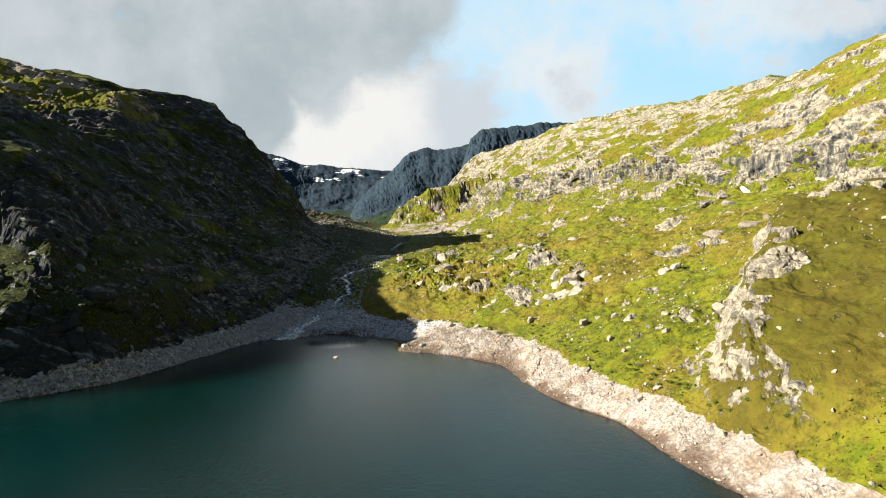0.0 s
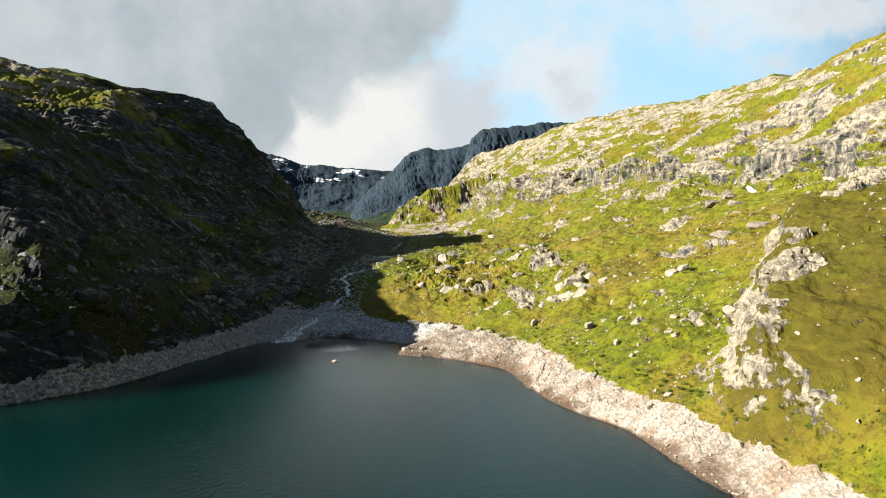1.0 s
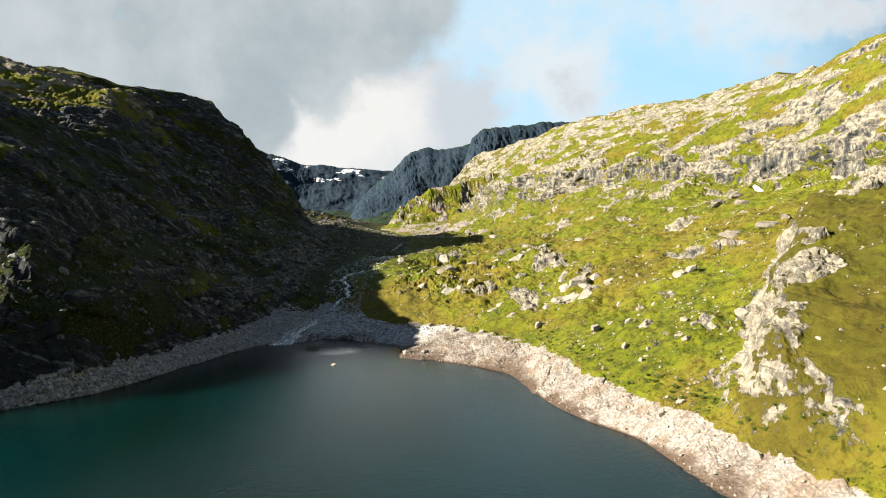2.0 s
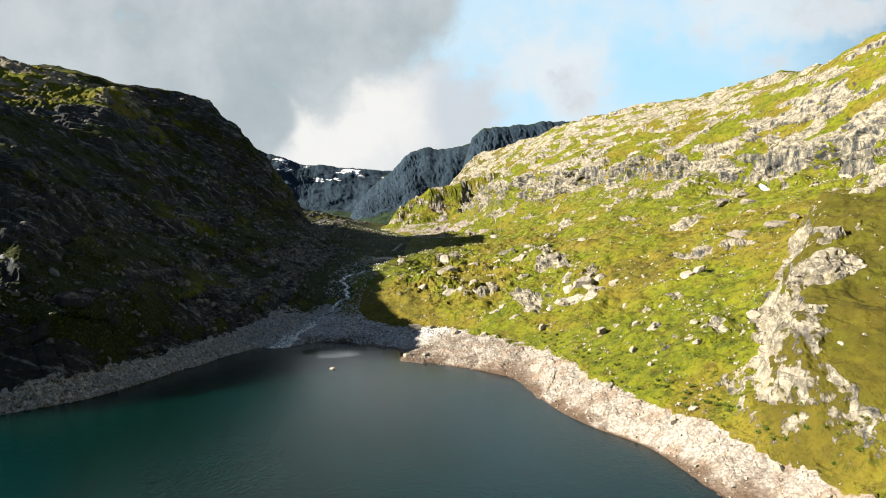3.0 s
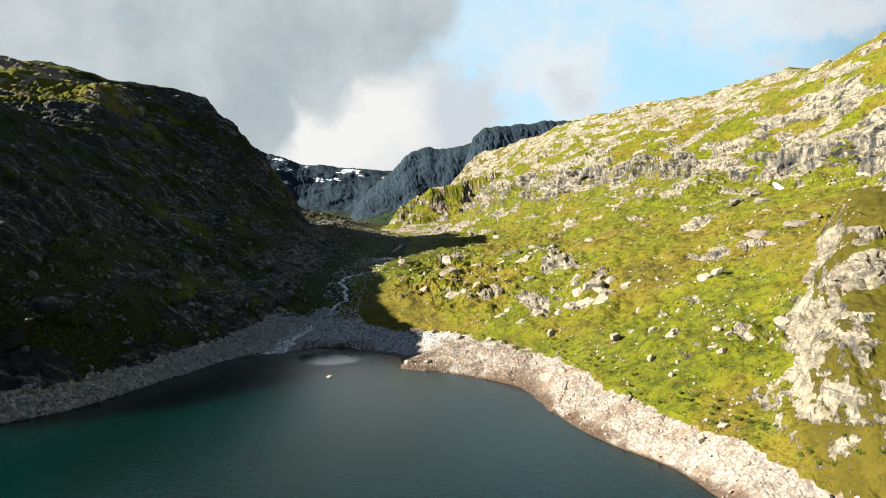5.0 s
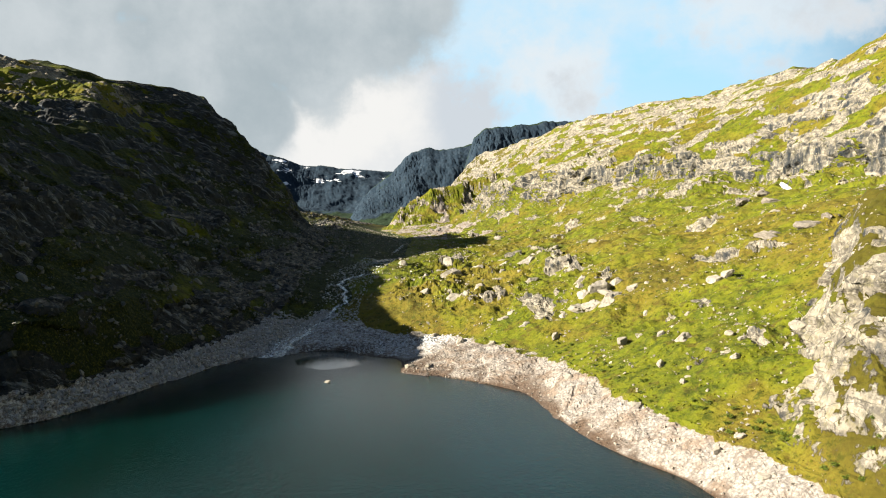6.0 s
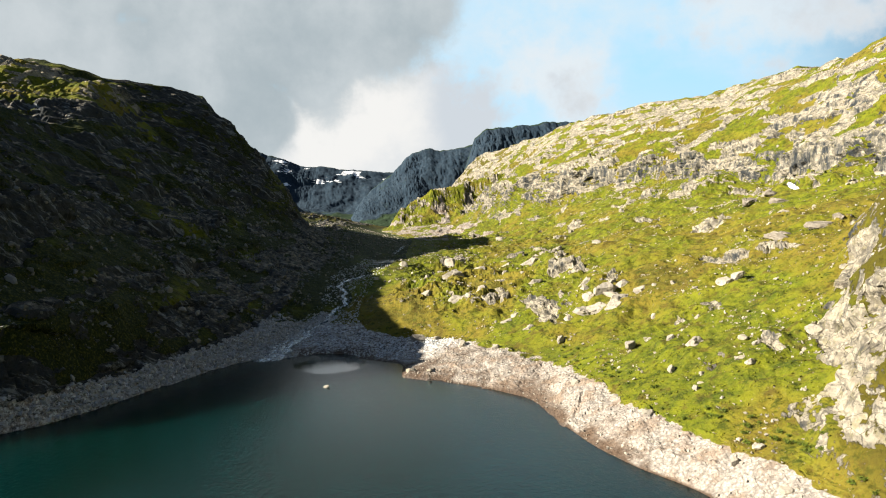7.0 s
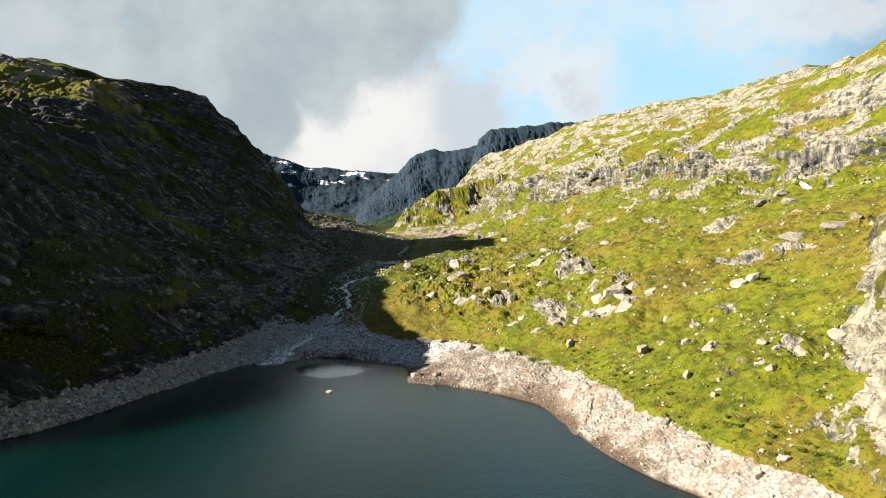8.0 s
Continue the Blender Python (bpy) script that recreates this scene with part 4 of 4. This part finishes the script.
def turns(rng, n):
    q = rng.normal(size=(n, 4)) * np.array([1.0, 0.25, 0.25, 1.0])
    q /= np.linalg.norm(q, axis=1)[:, None]
    w, x, y, z = q.T
    return np.stack([np.stack([1 - 2 * (y * y + z * z), 2 * (x * y - z * w), 2 * (x * z + y * w)], 1),
                     np.stack([2 * (x * y + z * w), 1 - 2 * (x * x + z * z), 2 * (y * z - x * w)], 1),
                     np.stack([2 * (x * z - y * w), 2 * (y * z + x * w), 1 - 2 * (x * x + y * y)], 1)], 1)


def scatter(name, weight, count, small, large, material, label, category, seed, sink=0.18, shapes=PEBBLES, power=2.5):
    """Many small stones joined into one object, strewn over the land where weight is high."""
    rng = np.random.RandomState(seed)
    w = np.clip(weight, 0, None) * AREA
    at = rng.choice(len(w), size=count, p=w / w.sum())
    size = small + (large - small) * rng.random_sample(count) ** power
    base = LAND[at] + rng.uniform(-0.5, 0.5, size=(count, 3)) * np.array([0.8, 0.8, 0])
    turn = turns(rng, count)
    kind = rng.randint(len(shapes), size=count)
    allv, allf, n = [], [], 0
    for k, (v, f) in enumerate(shapes):
        sel = np.nonzero(kind == k)[0]
        g = np.einsum("nij,vj->nvi", turn[sel], v) * size[sel, None, None]
        g += base[sel, None] + LAND_UP[sel * 0 + at[sel], None] * (size[sel] * (0.25 - sink))[:, None, None]
        allv.append(g.reshape(-1, 3))
        allf.append((f[None] + (np.arange(len(sel)) * len(v))[:, None, None] + n).reshape(-1, 3))
        n += len(sel) * len(v)
    me = mesh_from(name, np.concatenate(allv), np.concatenate(allf), material, False)
    return tagged(new(name, me), label, category, kind="stuff")


def land_area():
    """The ground that each point of the terrain stands for, seen from above."""
    nr = len(stations())
    g = LAND.reshape(nr, -1, 3)
    a = np.abs(np.gradient(g[:, :, 0], axis=1) * np.gradient(g[:, :, 1], axis=0))
    return a.ravel()


AREA = land_area()
X, Y, Z = LAND.T
ring, rocky = LAND_VALUES["ring"], LAND_VALUES["rock"]
dry_land = (Z > 0.1) & (Y > 110) & (Y < 1000)
east_side, west_side = ACROSS > 9.5, ACROSS < 8.5
near = 1 / (1 + (np.hypot(X, Y) / 330) ** 2)
clumps = step(0.12, 0.5, fbm(LAND, 17, 4, 0.6, 91.0))
specks = step(0.2, 0.55, fbm(LAND, 7, 3, 0.6, 47.0))

scatter("beach_rubble", ring * dry_land * east_side * (Z < 14) * (Y < 470), 6000, 0.22, 1.5, PALE_ROCK,
        "bleached angular rubble on the bare belt above the lake", "rubble", 1, power=6.0)
scatter("shore_rubble", ring * dry_land * west_side * (X > -190) * (Z < 16) * (Y < 470), 11000, 0.4, 3.4, DIM_ROCK,
        "grey shaded rubble along the foot of the mountain", "rubble", 2, power=4.0)
meadow = dry_land * east_side * (ring < 0.2) * (ACROSS > 10.9) * (ACROSS < 14.4)
scatter("meadow_stone", meadow * near * (0.025 + clumps**1.5 + 0.5 * specks * step(-0.1, 0.2, fbm(LAND, 40, 2, 0.5, 13.0))) * (X < 420) * (1 - 0.75 * step(4, 14, crag(X, Y)[0])), 18000, 0.22, 1.9, BOULDER,
        "scattered pale stones lying in the grass", "stones", 3, power=5.0)
talus = dry_land * west_side * (ring < 0.2) * (ACROSS > 3.6) * (ACROSS < 6.6) * (X > -330)
scatter("talus_stone", talus * (0.06 + clumps + specks) * (Y > 240), 7500, 0.6, 4.2, SHADED_ROCK,
        "grey talus blocks strewn over the shaded western slope", "talus", 4, power=3.5)
high = dry_land * east_side * (ACROSS > 13.6) * (ACROSS < 16.0)
scatter("scree", high * (0.04 + clumps**1.5) * (ACROSS < 14.8), 6000, 0.5, 3.0, ROCK, "loose scree below the cliff bands", "scree", 5, power=4.0)
bed = dry_land * (ACROSS > 6.8) * (ACROSS < 10.9) * (Y > 384) * (Y < 640)
scatter("stream_stone", bed * np.where(Y < 455, 3.0, 1.0), 7000, 0.35, 2.3, GREY_ROCK, "grey stones in and beside the stream", "stones", 7, power=4.0)
floor_side = (LAND[:, 2] > 10) * (ACROSS > 5.6) * (ACROSS < 12.4) * (Y > 470) * (Y < 1300) * (X < 160)
scatter("valley_stone", floor_side * (0.15 + clumps + specks), 4200, 0.5, 4.0, BOULDER, "grey stones strewn over the valley floor", "stones", 8, power=4.0)
DOMES = [hull_rock(300 + i, 9, 0.5) for i in range(8)]
scatter("tussock", meadow * near**2 * (rocky < 0.3) * (Y < 420) * (1 - step(3, 10, crag(X, Y)[0])), 16000, 0.4, 1.5, TURF, "uneven tussocks of mountain grass", "grass", 6, 0.32, DOMES, 2.0)


# ---- boulders, each one a thing ----
def boulder_mesh(seed, shape, rough=0.09, material=BOULDER, fine=4):
    """A frost-split block: a ball cut by random planes, worn at the edges."""
    rng = np.random.RandomState(seed)
    bm = bmesh.new()
    bmesh.ops.create_icosphere(bm, subdivisions=fine, radius=0.62)
    bm.verts.index_update()
    v = np.array([x.co for x in bm.verts])
    f = np.array([[x.index for x in face.verts] for face in bm.faces])
    bm.free()
    for _ in range(11):
        d = rng.normal(size=3)
        d /= np.linalg.norm(d)
        over = np.clip(v @ d - rng.uniform(0.28, 0.46), 0, None)
        v = v - over[:, None] * d * 0.97
    h, border = facets(v * 1.0 + seed, 0.33)
    v = v * (1 + rough * h - 0.05 * step(0.1, 0.0, border) + 0.06 * fbm(v, 0.3, 3, shift=seed * 1.0))[:, None]
    return mesh_from("boulder", v * np.array(shape), f, material, False)


BLOCKS = [boulder_mesh(i + 1, (1.0, 0.85, 0.75)) for i in range(5)]
SLABS = [boulder_mesh(i + 11, (1.1, 0.8, 0.55)) for i in range(4)]
DARK_BLOCKS = [boulder_mesh(i + 51, (1.0, 0.85, 0.75), 0.1, TALUS_ROCK, 3) for i in range(5)]
LONG = [boulder_mesh(i + 91, (1.2, 0.66, 0.5), 0.15) for i in range(3)]
SMALL = [boulder_mesh(i + 71, (1.0, 0.85, 0.65), rough=0.16, fine=3) for i in range(7)]
FLAGS = [boulder_mesh(i + 31, (1.25, 0.75, 0.5), 0.14, LEDGE_ROCK) for i in range(3)]
bpy.context.view_layer.update()


def boulder(x, y, size, meshes, label, group, rng, lift=0.05, yaw=None):
    """A boulder on the ground at (x, y), sunk a little and leaning with the slope."""
    hit, spot, up, _ = ground.ray_cast(Vector((x, y, 900)), Vector((0, 0, -1)))
    me = meshes[rng.randint(len(meshes))]
    lean = Vector((0, 0, 1)).lerp(up, 0.5).to_track_quat("Z", "Y")
    ob = new("boulder", me)
    flat = rng.uniform(0.8, 1.25)
    ob.matrix_world = (Matrix.Translation(spot + Vector((0, 0, size * lift))) @ lean.to_matrix().to_4x4()
                       @ pose(0, 0, 0, rng.uniform(-14, 14), rng.uniform(-14, 14), rng.uniform(0, 360) if yaw is None else yaw)
                       @ Matrix.Diagonal((size, size * flat, size * rng.uniform(0.75, 1.1), 1)))
    return tagged(ob, label, "boulder", group)


PICK = np.random.RandomState(5)
KNOLL = [(42.8, 565, 15), (39, 507, 16), (8, 551, 8), (50, 444, 6.3), (19, 456, 8), (36.5, 435, 11), (90, 504, 14), (83, 555, 9), (82, 446, 9),
         (68, 416, 6.5), (59, 385, 5.4), (54, 382, 5.4), (62, 366, 6), (-12.5, 513, 5), (122, 830, 12), (103, 457, 6.6), (121, 549, 8), (138, 509, 7.5),
         (30, 470, 6), (66, 470, 7), (24, 520, 6), (60, 530, 9), (72, 490, 7), (47, 480, 5), (14, 480, 6), (78, 520, 8), (33, 545, 8), (100, 530, 7)]
SPLIT = [(96, 391, 9), (98, 367, 13), (107, 368, 7), (110, 353, 6.5), (104, 376, 6), (91, 376, 6)]
MEADOW = [(133.5, 319, 8.5), (138, 320, 6), (106, 327, 3.2), (97, 271, 6), (96, 286, 3.7), (100, 241, 2.8), (108, 251, 3), (107, 257, 2.8),
          (85, 242, 2.6), (91, 251, 2.2), (86.5, 263, 3.6), (86, 299, 5.6), (70, 338, 5), (88, 246, 2.2), (93, 298, 3), (112, 300, 2.6), (122, 345, 3.4)]
LEDGE = [(169, 346, 11), (195.5, 350, 15), (229, 478, 15), (234, 453, 13), (176, 352, 7), (204, 353, 9), (240, 474, 10), (190, 430, 6), (165, 470, 6)]
SHORE = [(11.5, 396, 11), (31.6, 371, 6.3), (20, 392, 7), (44, 352, 5), (6, 344, 5), (14, 338, 4), (62, 285, 4), (70, 240, 4.5), (68, 262, 3.6), (77, 205, 3.6), (79, 188, 3.4), (84, 165, 3.4)]
for x, y, size in KNOLL:
    boulder(x, y, size * 1.05, BLOCKS + SLABS, "pale weathered boulder bedded in the green knoll", "boulders on the knoll", PICK, -0.1)
for x, y, size in SPLIT:
    boulder(x, y, size * 0.9, BLOCKS, "large split slab of light rock leaning in the grass", "split slabs", PICK, -0.06)
for x, y, size in ((80, 364, 8), (86, 359, 10), (92, 356, 11), (99, 353, 12), (90, 366, 8), (100, 362, 7)):
    boulder(x, y, size, LONG, "long pale slab of split rock lying across the slope", "split slabs", PICK, -0.04, -18)
for x, y, size in MEADOW:
    boulder(x, y, size, BLOCKS, "light grey boulder lying in the meadow grass", "boulders on the meadow", PICK)
for x, y, size in LEDGE:
    boulder(x, y, size * 0.85, FLAGS, "low grey rock ledge rising from the hillside", "rock ledges", PICK, -0.06, -25)
for x, y, size in SHORE:
    boulder(x, y, size * 0.8, BLOCKS, "bleached boulder on the bare stony shore", "boulders on the shore", PICK)
boulder(124.5, 249.5, 7.5, BLOCKS, "pale angular block at the foot of the crag", "", np.random.RandomState(8), 0.12)
boulder(-27.4, 322, 3.4, SLABS, "pale flat rock just breaking the lake surface", "", np.random.RandomState(4)).location.z = -0.35


def strewn(weight, count, small, large, label, group, seed, meshes):
    rng = np.random.RandomState(seed)
    w = np.clip(weight, 0, None) * AREA
    for i in rng.choice(len(w), size=count, replace=False, p=w / w.sum()):
        boulder(X[i], Y[i], small + (large - small) * rng.random_sample() ** 2.2, meshes, label, group, rng)


strewn(talus * (0.1 + clumps + specks) * (Y > 250) * (Y < 700), 150, 2.0, 5.2, "dark-tinted grey block resting on the shaded slope", "talus blocks", 21, DARK_BLOCKS)
strewn(meadow * near * (0.15 + clumps) * (X < 330) * (Y > 150) * (Y < 800), 60, 1.2, 3.2, "light boulder scattered on the green hillside", "hillside boulders", 22, SMALL)
strewn(ring * dry_land * west_side * (X > -190) * (Z < 14) * (Y < 470), 40, 1.6, 3.6, "grey angular block on the stony shore", "shore blocks", 23, DARK_BLOCKS)


# ---- snow ----
def snow_patch(x, y, wide, deep):
    n = 22
    verts, faces = [], []
    for i in range(n + 1):
        for j in range(n + 1):
            u, w = i / n * 2 - 1, j / n * 2 - 1
            r = math.hypot(u, w)
            k = max(abs(u), abs(w)) / r if r > 1e-6 else 1.0
            edge = 1 + 0.25 * noise.noise(Vector((u * 1.7, w * 1.7, 4.0)))
            px, py = x + u * k * deep * edge, y + w * k * wide * edge
            hit, spot, _, _ = ground.ray_cast(Vector((px, py, 900)), Vector((0, 0, -1)))
            verts.append((px, py, spot.z + 0.7 * (1 - (r * k) ** 4) - 0.1))
    for i in range(n):
        for j in range(n):
            a = i * (n + 1) + j
            faces.append((a, a + n + 1, a + n + 2, a + 1))
    me = bpy.data.meshes.new("snow_patch")
    me.from_pydata(verts, [], faces)
    me.materials.append(SNOW)
    return tagged(new("snow_patch", me), "last grey-white snow patch under the cliff band", "snow patch")


snow_patch(259, 478, 8, 2.2)


# ---- shrubs on the grass edge ----
def leaf_material():
    s = Shader("shrub_leaves")
    tone = s.tree.nodes.new("ShaderNodeNewGeometry").outputs["Random Per Island"]
    c = s.mix(tone, (0.055, 0.085, 0.005), (0.10, 0.13, 0.010))
    return s.done(c, 0.7, None, 0.3)


def stem_material():
    s = Shader("shrub_stems")
    return s.done(s.mix(s.noise(0.1, 4.0, 0.6), (0.06, 0.045, 0.03), (0.13, 0.10, 0.07)), 0.9)


LEAF, STEM = leaf_material(), stem_material()


def shrub(seed):
    """A low willow shrub: a few stems and a ragged dome of single leaves, about one metre high."""
    rng = np.random.RandomState(seed)
    base = new("shrub")
    verts, faces = [], []
    tips = []
    for _ in range(6):
        a, lean = rng.uniform(0, 6.28), rng.uniform(0.2, 0.8)
        tip = np.array([math.cos(a) * lean, math.sin(a) * lean, rng.uniform(0.55, 0.95)])
        tips.append(tip)
        n = len(verts)
        for h, r in ((-0.2, 0.035), (0.5, 0.025), (1.0, 0.008)):
            c = tip * max(h, 0.0) + np.array([0, 0, min(h, 0.0)])
            for k in range(5):
                verts.append((c[0] + r * math.cos(k * 1.2566), c[1] + r * math.sin(k * 1.2566), c[2]))
        for ringno in range(2):
            for k in range(5):
                p = n + ringno * 5
                faces.append((p + k, p + (k + 1) % 5, p + 5 + (k + 1) % 5, p + 5 + k))
    me = bpy.data.meshes.new("stems")
    me.from_pydata(verts, [], faces)
    me.materials.append(STEM)
    stems = new("stems", me)
    stems.parent = base
    verts, faces = [], []
    for i in range(260):
        tip = tips[i % 6]
        c = tip * rng.uniform(0.45, 1.05) + rng.normal(size=3) * np.array([0.22, 0.22, 0.15])
        c[2] = abs(c[2])
        u = rng.normal(size=3)
        u /= np.linalg.norm(u)
        w = np.cross(u, rng.normal(size=3))
        w /= np.linalg.norm(w)
        n, size = len(verts), rng.uniform(0.06, 0.13)
        for p in (c - u * size * 1.4, c + w * size * 0.6, c + u * size * 1.4, c - w * size * 0.6):
            verts.append(tuple(p))
        faces.append((n, n + 1, n + 2, n + 3))
    me = bpy.data.meshes.new("foliage")
    me.from_pydata(verts, [], faces)
    me.materials.append(LEAF)
    foliage = new("foliage", me)
    foliage.parent = base
    return tagged(base, "low leafy green shrub at the grass edge", "shrub", "shrubs above the shore")


def shrubs():
    rng = np.random.RandomState(77)
    made = [shrub(900 + i) for i in range(4)]
    w = dry_land * east_side * (ring < 0.1) * (ACROSS > 11.02) * (ACROSS < 11.22) * (Y > 145) * (Y < 330) * AREA
    spots = rng.choice(len(w), size=70, replace=False, p=w / w.sum())
    for n, i in enumerate(spots):
        size = rng.uniform(0.6, 1.4)
        m = Matrix.Translation(Vector(LAND[i])) @ pose(0, 0, 0, 0, 0, rng.uniform(0, 360)) @ Matrix.Diagonal((size, size, size * 0.8, 1))
        if n < 4:
            made[n].matrix_world = m
        else:
            copy_thing(made[n % 4], Matrix.Identity(4)).matrix_world = m


shrubs()
